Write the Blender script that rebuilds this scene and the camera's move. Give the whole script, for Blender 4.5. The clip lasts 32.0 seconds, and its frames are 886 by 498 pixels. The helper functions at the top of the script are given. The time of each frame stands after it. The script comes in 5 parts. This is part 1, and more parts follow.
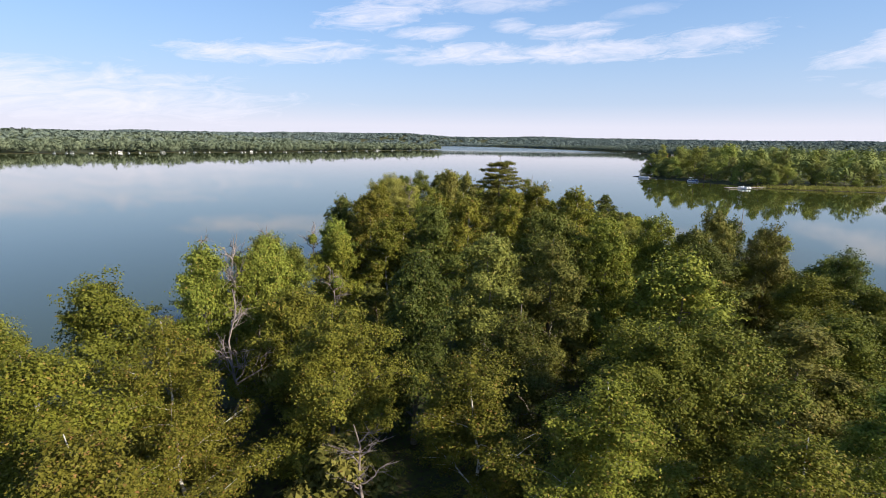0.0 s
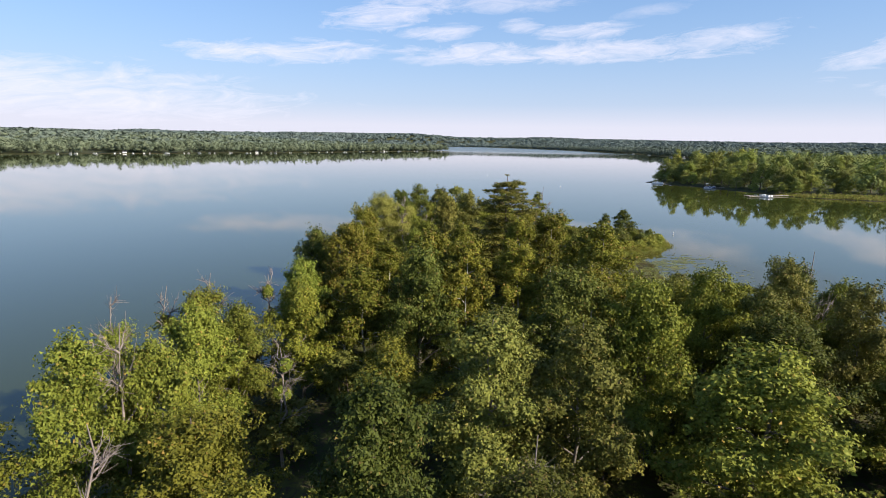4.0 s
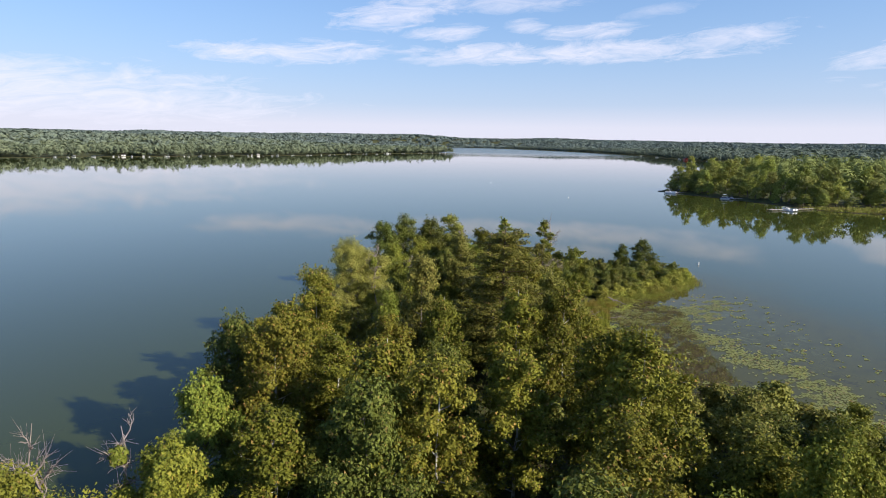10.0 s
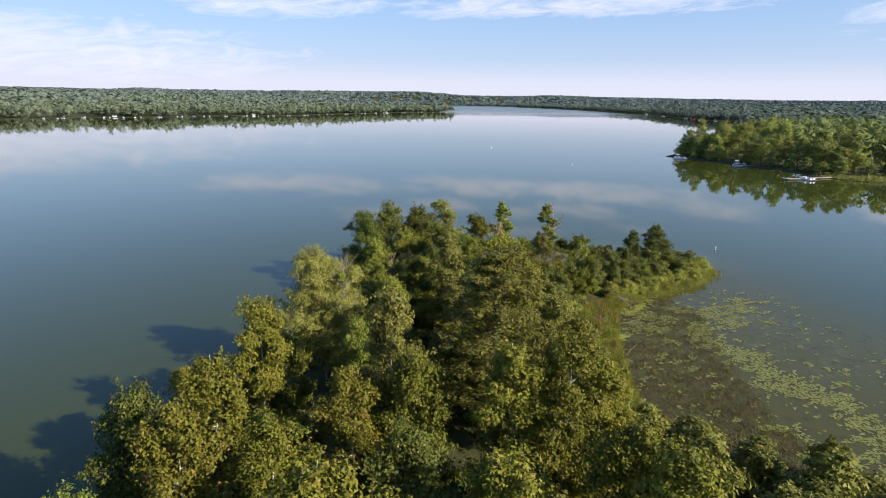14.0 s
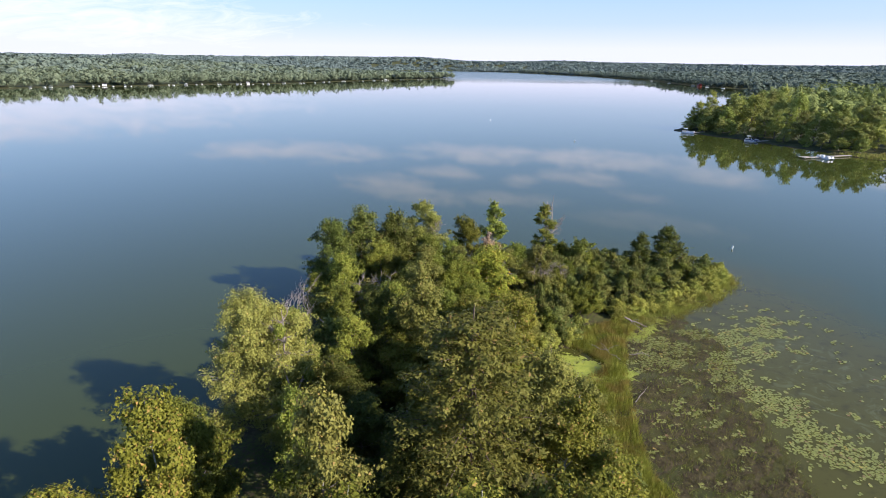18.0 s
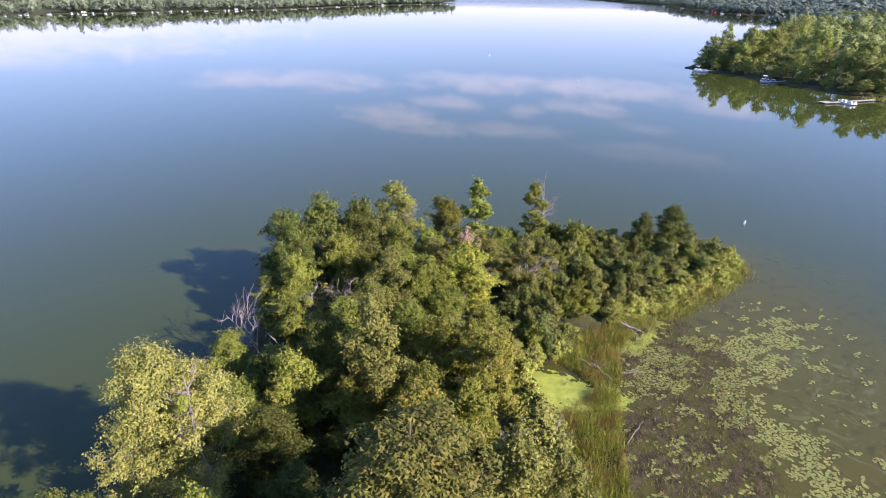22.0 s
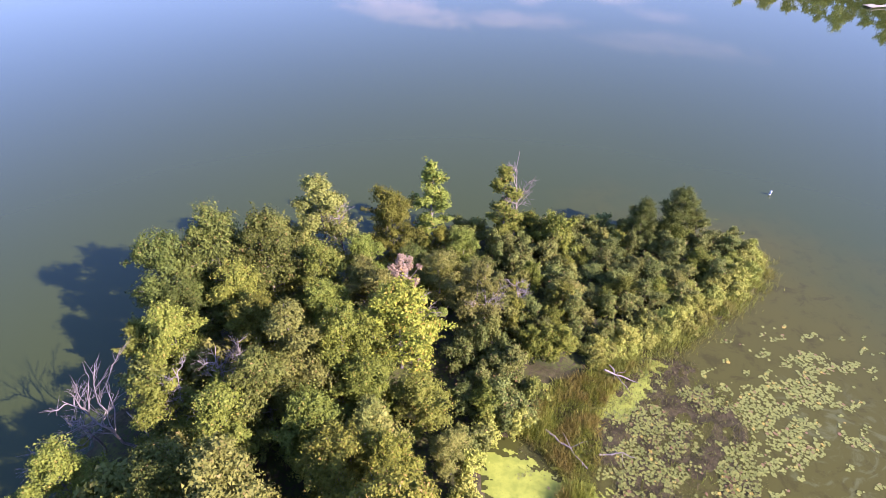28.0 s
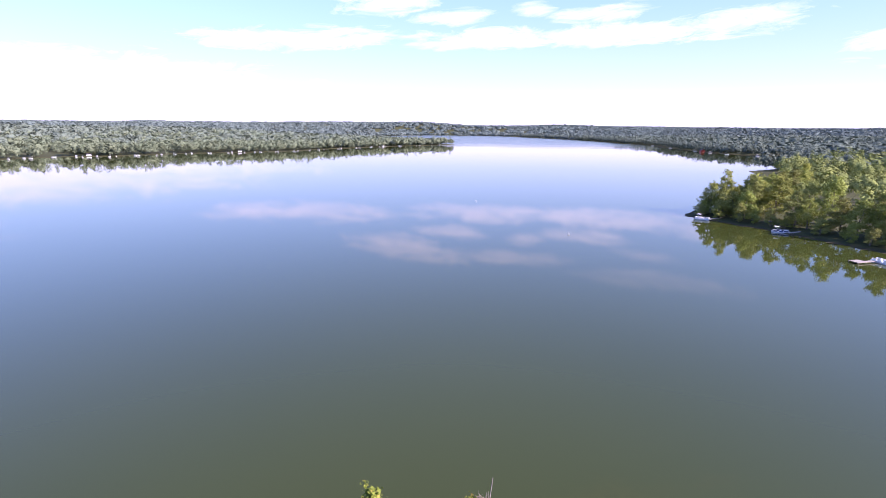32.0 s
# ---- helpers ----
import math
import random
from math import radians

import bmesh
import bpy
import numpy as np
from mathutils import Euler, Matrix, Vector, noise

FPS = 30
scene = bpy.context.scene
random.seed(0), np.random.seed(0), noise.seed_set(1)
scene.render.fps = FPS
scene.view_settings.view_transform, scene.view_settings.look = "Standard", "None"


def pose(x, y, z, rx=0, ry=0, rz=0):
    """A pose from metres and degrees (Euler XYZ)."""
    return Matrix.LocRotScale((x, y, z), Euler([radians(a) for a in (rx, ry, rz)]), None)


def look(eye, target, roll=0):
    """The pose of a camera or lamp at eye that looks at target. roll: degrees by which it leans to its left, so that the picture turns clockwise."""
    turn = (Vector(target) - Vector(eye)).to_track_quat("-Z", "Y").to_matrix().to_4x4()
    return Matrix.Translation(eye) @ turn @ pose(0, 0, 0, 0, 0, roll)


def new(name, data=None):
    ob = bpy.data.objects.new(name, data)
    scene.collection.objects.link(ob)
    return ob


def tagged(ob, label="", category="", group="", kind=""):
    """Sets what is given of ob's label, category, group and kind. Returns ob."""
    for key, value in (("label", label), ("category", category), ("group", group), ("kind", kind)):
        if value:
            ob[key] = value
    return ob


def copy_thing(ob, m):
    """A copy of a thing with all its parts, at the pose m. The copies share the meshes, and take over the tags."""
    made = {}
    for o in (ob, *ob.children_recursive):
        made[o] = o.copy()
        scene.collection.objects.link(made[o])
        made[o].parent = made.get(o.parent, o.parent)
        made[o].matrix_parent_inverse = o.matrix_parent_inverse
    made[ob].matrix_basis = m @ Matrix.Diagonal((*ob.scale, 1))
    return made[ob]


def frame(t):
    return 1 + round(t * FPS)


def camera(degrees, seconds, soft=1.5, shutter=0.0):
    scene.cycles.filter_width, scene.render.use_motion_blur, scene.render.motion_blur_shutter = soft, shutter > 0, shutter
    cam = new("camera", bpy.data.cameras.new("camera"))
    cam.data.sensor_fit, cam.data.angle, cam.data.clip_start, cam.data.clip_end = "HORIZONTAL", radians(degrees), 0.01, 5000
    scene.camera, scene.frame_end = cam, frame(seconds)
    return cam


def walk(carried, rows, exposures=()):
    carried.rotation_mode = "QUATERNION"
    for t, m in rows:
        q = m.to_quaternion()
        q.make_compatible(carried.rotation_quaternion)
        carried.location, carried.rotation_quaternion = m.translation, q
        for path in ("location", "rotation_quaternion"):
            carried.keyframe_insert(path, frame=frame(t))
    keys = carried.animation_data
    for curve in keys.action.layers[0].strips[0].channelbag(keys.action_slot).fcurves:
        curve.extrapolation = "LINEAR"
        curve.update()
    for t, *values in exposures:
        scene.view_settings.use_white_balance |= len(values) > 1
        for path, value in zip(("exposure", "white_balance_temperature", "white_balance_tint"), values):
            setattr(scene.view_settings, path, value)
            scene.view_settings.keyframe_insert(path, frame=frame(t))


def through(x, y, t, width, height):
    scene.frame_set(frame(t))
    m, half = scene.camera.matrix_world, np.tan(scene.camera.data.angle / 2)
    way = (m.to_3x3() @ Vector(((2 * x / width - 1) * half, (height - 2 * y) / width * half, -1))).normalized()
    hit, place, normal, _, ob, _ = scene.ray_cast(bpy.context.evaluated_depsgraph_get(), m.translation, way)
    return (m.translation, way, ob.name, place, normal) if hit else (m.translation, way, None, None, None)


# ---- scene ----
cam = camera(78.3, 32.0, soft=0.4)
PATH = [
    (0, (0.401, 0.892, 20.517), (0.401, 2.855, 20.134), 0.7),
    (0.5, (0.568, 2.637, 20.537), (0.563, 4.6, 20.156), 0.8),
    (1, (0.744, 4.307, 20.723), (0.735, 6.27, 20.343), 0.7),
    (1.5, (0.953, 5.92, 21.066), (0.94, 7.883, 20.686), 0.7),
    (2, (1.107, 7.525, 21.409), (1.09, 9.488, 21.029), 0.8),
    (2.5, (1.257, 9.14, 21.735), (1.236, 11.103, 21.354), 0.7),
    (3, (1.378, 10.783, 22.01), (1.356, 12.747, 21.63), 0.8),
    (3.5, (1.523, 12.378, 22.33), (1.499, 14.342, 21.948), 0.9),
    (4, (1.678, 13.919, 22.665), (1.652, 15.882, 22.282), 0.9),
    (4.5, (1.851, 15.313, 22.979), (1.822, 17.276, 22.597), 0.9),
    (6.5, (2.84, 21.568, 24.207), (2.801, 23.531, 23.825), 1.0),
    (7, (2.964, 23.046, 24.568), (2.925, 25.009, 24.185), 1.1),
    (7.5, (3.137, 24.556, 24.928), (3.098, 26.519, 24.544), 1.0),
    (8, (3.439, 25.905, 25.302), (3.396, 27.867, 24.918), 0.9),
    (8.5, (3.551, 27.397, 25.479), (3.507, 29.361, 25.099), 0.7),
    (9, (3.665, 28.931, 25.771), (3.621, 30.894, 25.392), 0.7),
    (9.5, (3.885, 30.254, 26.199), (3.838, 32.217, 25.819), 0.8),
    (10, (4.032, 31.623, 26.651), (3.986, 33.585, 26.269), 0.9),
    (10.5, (4.227, 33.186, 27.015), (4.18, 35.147, 26.627), 0.9),
    (11, (4.419, 34.614, 27.458), (4.372, 36.57, 27.046), 0.8),
    (11.5, (4.593, 36.09, 27.9), (4.546, 38.039, 27.451), 0.8),
    (12, (4.796, 37.505, 28.275), (4.749, 39.447, 27.803), 0.9),
    (12.5, (5.044, 38.979, 28.579), (4.994, 40.919, 28.093), 0.9),
    (13, (5.243, 40.42, 28.858), (5.192, 42.357, 28.361), 0.8),
    (13.5, (5.439, 41.91, 29.185), (5.388, 43.843, 28.674), 0.8),
    (14, (5.645, 43.602, 29.545), (5.596, 45.531, 29.018), 0.8),
    (14.5, (5.961, 45.223, 29.867), (5.91, 47.148, 29.327), 0.7),
    (16.5, (7.035, 51.682, 31.459), (6.982, 53.589, 30.859), 0.7),
    (17, (7.322, 53.252, 31.709), (7.269, 55.155, 31.097), 0.7),
    (17.5, (7.706, 54.797, 31.993), (7.653, 56.696, 31.369), 0.7),
    (18, (8.035, 56.386, 32.347), (7.983, 58.281, 31.708), 0.7),
    (18.5, (8.351, 57.872, 32.725), (8.299, 59.761, 32.067), 0.7),
    (19, (8.734, 59.346, 33.145), (8.681, 61.224, 32.461), 0.7),
    (19.5, (9.077, 60.792, 33.615), (9.025, 62.66, 32.901), 0.7),
    (20, (9.485, 62.064, 34.108), (9.432, 63.92, 33.366), 0.7),
    (20.5, (9.942, 63.575, 34.625), (9.889, 65.419, 33.854), 0.7),
    (21, (10.355, 64.963, 35.064), (10.301, 66.796, 34.267), 0.7),
    (21.5, (10.746, 66.656, 35.527), (10.692, 68.476, 34.698), 0.6),
    (22, (11.108, 68.284, 35.993), (11.056, 70.086, 35.126), 0.7),
    (22.5, (11.545, 69.831, 36.4), (11.494, 71.614, 35.494), 0.6),
    (23, (11.926, 71.421, 36.887), (11.875, 73.18, 35.936), 0.6),
    (23.5, (12.419, 73.036, 37.414), (12.367, 74.77, 36.421), 0.5),
    (24, (12.85, 74.594, 37.87), (12.798, 76.304, 36.834), 0.5),
    (24.5, (13.369, 76.211, 38.341), (13.313, 77.896, 37.265), 0.3),
    (26.5, (15.14, 83.423, 38.187), (15.093, 85.06, 37.038), 0.1),
    (27, (15.731, 85.028, 38.373), (15.682, 86.658, 37.216), -0.0),
    (27.5, (16.383, 86.846, 38.588), (16.33, 88.467, 37.416), -0.1),
    (28, (16.972, 88.597, 38.748), (16.914, 90.211, 37.568), -0.1),
    (28.5, (17.549, 90.318, 38.67), (17.49, 91.935, 37.495), -0.3),
    (29, (18.149, 92.083, 38.6), (18.087, 93.685, 37.404), -0.4),
    (29.5, (18.548, 93.945, 38.645), (18.491, 95.508, 37.4), -0.4),
    (30, (18.995, 96.057, 38.818), (18.94, 97.613, 37.562), -0.1),
    (30.5, (19.518, 98.227, 39.107), (19.458, 99.816, 37.895), -0.0),
    (31, (19.889, 100.122, 39.241), (19.825, 101.851, 38.237), 0.2),
    (31.2, (20.076, 101.016, 39.238), (20.012, 102.803, 38.343), 0.2),
    (31.5, (20.251, 102.227, 39.236), (20.184, 104.089, 38.51), 0.3),
    (31.7, (20.417, 102.978, 39.272), (20.348, 104.882, 38.664), 0.4),
    (32, (20.659, 104.155, 39.288), (20.585, 106.107, 38.857), 0.4),
]
EXPOSURES = [(0, 0.75, 6450, 12), (10, 0.70, 6350, 12), (14, 0.73, 6250, 12), (19, 1.06, 5900, 18), (21, 1.27, 5800, 25), (23, 1.50, 5750, 33), (27, 1.77, 5750, 41),
             (30.5, 1.90, 5750, 44), (31.2, 1.86, 5800, 46), (32, 1.46, 5800, 40)]
walk(cam, [(t, look(eye, target, roll)) for t, eye, target, roll in PATH], EXPOSURES)

# ---------------------------------------------------------------- world and sun
SUN_AZ, SUN_EL = 118.0, 28.0  # degrees clockwise from +y, degrees above the horizon

# cloud banks: azimuth, elevation, half width, half height, tilt, weight (degrees)
CLOUDS = [
    (-40.0, 3.9, 26.0, 2.1, -0.01, 0.95),
    (-16.5, 8.4, 10.5, 1.0, 0.050, 0.95),
    (-6.0, 12.3, 7.0, 1.1, 0.17, 0.90),
    (5.0, 13.2, 8.0, 0.7, 0.00, 0.55),
    (-1.0, 10.6, 4.2, 0.7, 0.05, 0.80),
    (10.0, 8.75, 18.5, 0.85, 0.005, 1.00),
    (-2.0, 8.2, 5.0, 0.5, 0.03, 0.60),
    (6.5, 11.3, 2.2, 0.6, 0.00, 0.70),
    (12.8, 10.7, 5.2, 0.65, 0.05, 0.80),
    (23.5, 9.4, 7.0, 0.9, 0.11, 0.75),
    (18.5, 12.2, 4.0, 0.5, 0.08, 0.35),
    (39.0, 8.1, 7.0, 1.1, 0.24, 0.90),
    (43.0, 5.0, 7.0, 0.9, 0.05, 0.70),
    (20.0, 14.5, 9.0, 0.8, 0.03, 0.35),
    (-60.0, 9.0, 18.0, 2.5, 0.0, 0.7),
    (70.0, 10.0, 20.0, 2.5, 0.0, 0.7),
]


def build_world():
    world = bpy.data.worlds.new("lake_sky")
    scene.world = world
    world.use_nodes = True
    nt = world.node_tree
    nt.nodes.clear()

    def node(kind, **props):
        n = nt.nodes.new(kind)
        for k, v in props.items():
            if k == "operation":
                n.operation = v
        return n

    def calc(op, a, b=None, c=None, clamp=False):
        n = nt.nodes.new("ShaderNodeMath")
        n.operation = op
        n.use_clamp = clamp
        for i, v in enumerate((a, b, c)):
            if v is None:
                continue
            if isinstance(v, (int, float)):
                n.inputs[i].default_value = v
            else:
                nt.links.new(v, n.inputs[i])
        return n.outputs[0]

    out = node("ShaderNodeOutputWorld")
    back = node("ShaderNodeBackground")
    back.inputs["Strength"].default_value = 0.070
    sky = node("ShaderNodeTexSky")
    sky.sky_type = "NISHITA"
    sky.sun_disc = False
    sky.sun_elevation = radians(SUN_EL)
    sky.sun_rotation = radians(SUN_AZ)
    sky.air_density = 1.25
    sky.dust_density = 0.6
    sky.ozone_density = 2.2
    tc = node("ShaderNodeTexCoord")
    sep = node("ShaderNodeSeparateXYZ")
    nt.links.new(tc.outputs["Generated"], sep.inputs[0])
    x, y, z = sep.outputs
    az = calc("MULTIPLY", calc("ARCTAN2", x, y), 57.2958)
    el = calc("MULTIPLY", calc("ARCSINE", z), 57.2958)
    # streaky noise in azimuth and elevation
    comb = node("ShaderNodeCombineXYZ")
    nt.links.new(calc("MULTIPLY", az, 0.13), comb.inputs[0])
    nt.links.new(calc("MULTIPLY", calc("ADD", el, calc("MULTIPLY", az, -0.07)), 0.55), comb.inputs[1])
    n1 = node("ShaderNodeTexNoise")
    n1.inputs["Scale"].default_value = 1.6
    n1.inputs["Detail"].default_value = 9
    n1.inputs["Roughness"].default_value = 0.68
    n1.inputs["Distortion"].default_value = 0.9
    nt.links.new(comb.outputs[0], n1.inputs["Vector"])
    puff = calc("SUBTRACT", n1.outputs["Fac"], 0.5)
    total = None
    for caz, cel, wa, we, tilt, weight in CLOUDS:
        da = calc("SUBTRACT", az, caz)
        de = calc("MULTIPLY", calc("SUBTRACT", calc("SUBTRACT", el, cel), calc("MULTIPLY", da, tilt)), 0.80)
        r2 = calc("ADD", calc("POWER", calc("ABSOLUTE", calc("DIVIDE", da, wa)), 2.0), calc("POWER", calc("ABSOLUTE", calc("DIVIDE", de, we)), 2.0))
        m = calc("SUBTRACT", 1.0, r2)
        m = calc("MULTIPLY", calc("ADD", calc("SUBTRACT", m, -0.05), calc("MULTIPLY", puff, 4.0)), 0.72, clamp=True)
        m = calc("MULTIPLY", m, weight)
        total = m if total is None else calc("MAXIMUM", total, m)
    total = calc("MULTIPLY", calc("SMOOTH_MIN", total, 0.95, 0.2), 0.80)
    # thin veil close to the horizon
    veil = calc("MULTIPLY", calc("POWER", 2.718, calc("MULTIPLY", calc("ABSOLUTE", el), -0.205)), 0.90, clamp=True)
    band = calc("MULTIPLY", calc("SUBTRACT", 1.0, calc("ABSOLUTE", calc("DIVIDE", calc("SUBTRACT", el, 1.7), 2.2)), clamp=True), 0.25)
    veil = calc("ADD", veil, band, clamp=True)
    mix1 = node("ShaderNodeMix")
    mix1.data_type = "RGBA"
    nt.links.new(veil, mix1.inputs["Factor"])
    blue = node("ShaderNodeMix")
    blue.data_type, blue.blend_type = "RGBA", "MULTIPLY"
    blue.inputs["Factor"].default_value = 1.0
    nt.links.new(sky.outputs[0], blue.inputs["A"])
    blue.inputs["B"].default_value = (0.88, 1.06, 1.44, 1)
    # even milky blue low in the sky
    milk = node("ShaderNodeMix")
    milk.data_type = "RGBA"
    nt.links.new(calc("MULTIPLY", calc("POWER", 2.718, calc("MULTIPLY", calc("ABSOLUTE", el), -0.045)), 0.75), milk.inputs["Factor"])
    nt.links.new(blue.outputs["Result"], milk.inputs["A"])
    milk.inputs["B"].default_value = (2.6, 4.8, 7.7, 1)
    nt.links.new(milk.outputs["Result"], mix1.inputs["A"])
    mix1.inputs["B"].default_value = (7.4, 7.3, 8.2, 1)
    mix2 = node("ShaderNodeMix")
    mix2.data_type = "RGBA"
    nt.links.new(total, mix2.inputs["Factor"])
    nt.links.new(mix1.outputs["Result"], mix2.inputs["A"])
    mix2.inputs["B"].default_value = (8.4, 8.3, 9.2, 1)
    nt.links.new(mix2.outputs["Result"], back.inputs["Color"])
    nt.links.new(back.outputs[0], out.inputs[0])


build_world()
sun_data = bpy.data.lights.new("sun", "SUN")
sun_data.energy = 5.0
sun_data.angle = radians(0.55)
sun_data.color = (1.0, 0.90, 0.74)
sun = new("sun", sun_data)
sun_way = Vector((math.sin(radians(SUN_AZ)) * math.cos(radians(SUN_EL)), math.cos(radians(SUN_AZ)) * math.cos(radians(SUN_EL)), math.sin(radians(SUN_EL))))
sun.matrix_world = Matrix.Translation(sun_way * 300) @ sun_way.to_track_quat("Z", "Y").to_matrix().to_4x4()


# ---------------------------------------------------------------- materials
class Nodes:
    """A small wrapper to wire up a material."""

    def __init__(self, name):
        self.mat = bpy.data.materials.new(name)
        self.mat.use_nodes = True
        self.nt = self.mat.node_tree
        self.nt.nodes.clear()
        self.out = self.add("ShaderNodeOutputMaterial")

    def add(self, kind):
        return self.nt.nodes.new(kind)

    def put(self, socket, v):
        if isinstance(v, bpy.types.NodeSocket):
            self.nt.links.new(v, socket)
        elif isinstance(v, (tuple, list)) and len(v) == 3 and socket.type == "RGBA":
            socket.default_value = (*v, 1)
        else:
            socket.default_value = v

    def calc(self, op, a, b=None, clamp=False):
        n = self.add("ShaderNodeMath")
        n.operation, n.use_clamp = op, clamp
        self.put(n.inputs[0], a)
        if b is not None:
            self.put(n.inputs[1], b)
        return n.outputs[0]

    def noise(self, vec, scale, detail=3, rough=0.55, distort=0.0):
        n = self.add("ShaderNodeTexNoise")
        if vec is not None:
            self.put(n.inputs["Vector"], vec)
        n.inputs["Scale"].default_value = scale
        n.inputs["Detail"].default_value = detail
        n.inputs["Roughness"].default_value = rough
        n.inputs["Distortion"].default_value = distort
        return n.outputs["Fac"]

    def mix(self, fac, a, b):
        n = self.add("ShaderNodeMix")
        n.data_type = "RGBA"
        self.put(n.inputs["Factor"], fac)
        self.put(n.inputs["A"], a)
        self.put(n.inputs["B"], b)
        return n.outputs["Result"]

    def ramp(self, fac, lo, hi):
        n = self.add("ShaderNodeMapRange")
        n.interpolation_type = "SMOOTHSTEP"
        self.put(n.inputs["Value"], fac)
        n.inputs["From Min"].default_value, n.inputs["From Max"].default_value = lo, hi
        return n.outputs["Result"]

    def place(self):
        return self.add("ShaderNodeNewGeometry").outputs["Position"]

    def local(self):
        return self.add("ShaderNodeTexCoord").outputs["Object"]

    def island(self):
        return self.add("ShaderNodeNewGeometry").outputs["Random Per Island"]

    def each(self):
        return self.add("ShaderNodeObjectInfo").outputs["Random"]

    def bump(self, height, strength, dist=0.05):
        n = self.add("ShaderNodeBump")
        n.inputs["Strength"].default_value, n.inputs["Distance"].default_value = strength, dist
        self.put(n.inputs["Height"], height)
        return n.outputs["Normal"]

    def surface(self, color, rough=0.8, normal=None, metal=0.0, spec=None, ior=None):
        p = self.add("ShaderNodeBsdfPrincipled")
        self.put(p.inputs["Base Color"], color)
        self.put(p.inputs["Roughness"], rough)
        self.put(p.inputs["Metallic"], metal)
        if spec is not None:
            self.put(p.inputs["Specular IOR Level"], spec)
        if ior is not None:
            self.put(p.inputs["IOR"], ior)
        if normal is not None:
            self.put(p.inputs["Normal"], normal)
        self.nt.links.new(p.outputs[0], self.out.inputs["Surface"])
        return p


def leaf_material(name, dark, light, dry=None, dry_part=0.1, through=0.15, gloss=0.6):
    """Thin leaves: varied from leaf to leaf, bough to bough and tree to tree, with some light passing through."""
    n = Nodes(name)
    isl, each = n.island(), n.each()
    c = n.mix(isl, dark, light)
    patch = n.ramp(n.noise(n.local(), 0.55, 2), 0.35, 0.68)
    c = n.mix(n.calc("MULTIPLY", patch, 0.55), c, light)
    if dry:
        c = n.mix(n.ramp(n.calc("FRACT", n.calc("MULTIPLY", isl, 7.13)), 1.0 - dry_part, 1.0), c, dry)
    hue = n.add("ShaderNodeHueSaturation")
    n.put(hue.inputs["Hue"], n.calc("ADD", 0.5, n.calc("MULTIPLY", n.calc("SUBTRACT", each, 0.74), 0.030)))
    n.put(hue.inputs["Value"], n.calc("ADD", 0.76, n.calc("MULTIPLY", n.calc("FRACT", n.calc("MULTIPLY", each, 5.7)), 0.52)))
    n.put(hue.inputs["Color"], c)
    p = n.surface(hue.outputs[0], gloss, spec=0.10)
    tr = n.add("ShaderNodeBsdfTranslucent")
    n.put(tr.inputs["Color"], n.mix(0.35, hue.outputs[0], (0.20, 0.24, 0.03)))
    mx = n.add("ShaderNodeMixShader")
    mx.inputs[0].default_value = through
    n.nt.links.new(p.outputs[0], mx.inputs[1])
    n.nt.links.new(tr.outputs[0], mx.inputs[2])
    n.nt.links.new(mx.outputs[0], n.out.inputs["Surface"])
    return n.mat


def bark_material(name, base, patch, scale=3.0):
    n = Nodes(name)
    pos = n.local()
    m = n.ramp(n.noise(pos, scale, 5, 0.65), 0.42, 0.62)
    fine = n.noise(pos, scale * 9, 4, 0.7)
    c = n.mix(m, base, patch)
    c = n.mix(n.calc("MULTIPLY", fine, 0.35), c, tuple(v * 0.5 for v in base))
    n.surface(c, 0.85, n.bump(fine, 0.6, 0.03))
    return n.mat


LEAF = {
    "birch": leaf_material("birch_leaves", (0.058, 0.066, 0.008), (0.194, 0.196, 0.025), (0.286, 0.184, 0.051), 0.10),
    "maple": leaf_material("maple_leaves", (0.056, 0.072, 0.010), (0.188, 0.200, 0.027), (0.265, 0.204, 0.041), 0.06),
    "elder": leaf_material("box_elder_leaves", (0.074, 0.098, 0.012), (0.204, 0.230, 0.036), (0.30, 0.22, 0.05), 0.06),
    "oak": leaf_material("oak_leaves", (0.034, 0.047, 0.009), (0.118, 0.138, 0.026), (0.224, 0.163, 0.051), 0.06),
    "pine": leaf_material("pine_needles", (0.054, 0.063, 0.011), (0.158, 0.158, 0.030), (0.224, 0.163, 0.051), 0.05, 0.15, 0.6),
    "willow": leaf_material("willow_leaves", (0.115, 0.130, 0.026), (0.265, 0.280, 0.062), (0.367, 0.296, 0.082), 0.05),
    "yellow": leaf_material("turning_leaves", (0.085, 0.116, 0.012), (0.240, 0.266, 0.032), (0.449, 0.296, 0.051), 0.10),
    "pink": leaf_material("reddened_leaves", (0.165, 0.118, 0.075), (0.285, 0.215, 0.135), (0.347, 0.255, 0.082), 0.25),
    "scrub": leaf_material("scrub_leaves", (0.058, 0.074, 0.014), (0.190, 0.210, 0.050), (0.265, 0.173, 0.071), 0.06),
    "bright": leaf_material("lakeside_leaves", (0.112, 0.146, 0.030), (0.315, 0.350, 0.078), (0.265, 0.204, 0.041), 0.05),
    "dull": leaf_material("lakeside_grey_leaves", (0.104, 0.130, 0.034), (0.290, 0.312, 0.086), (0.224, 0.163, 0.051), 0.05),
    "verge": leaf_material("shore_shrub_leaves", (0.13, 0.15, 0.022), (0.31, 0.32, 0.06), (0.30, 0.25, 0.05), 0.08),
    "ash": leaf_material("ash_leaves", (0.066, 0.077, 0.014), (0.212, 0.212, 0.045), (0.265, 0.204, 0.061), 0.06),
}
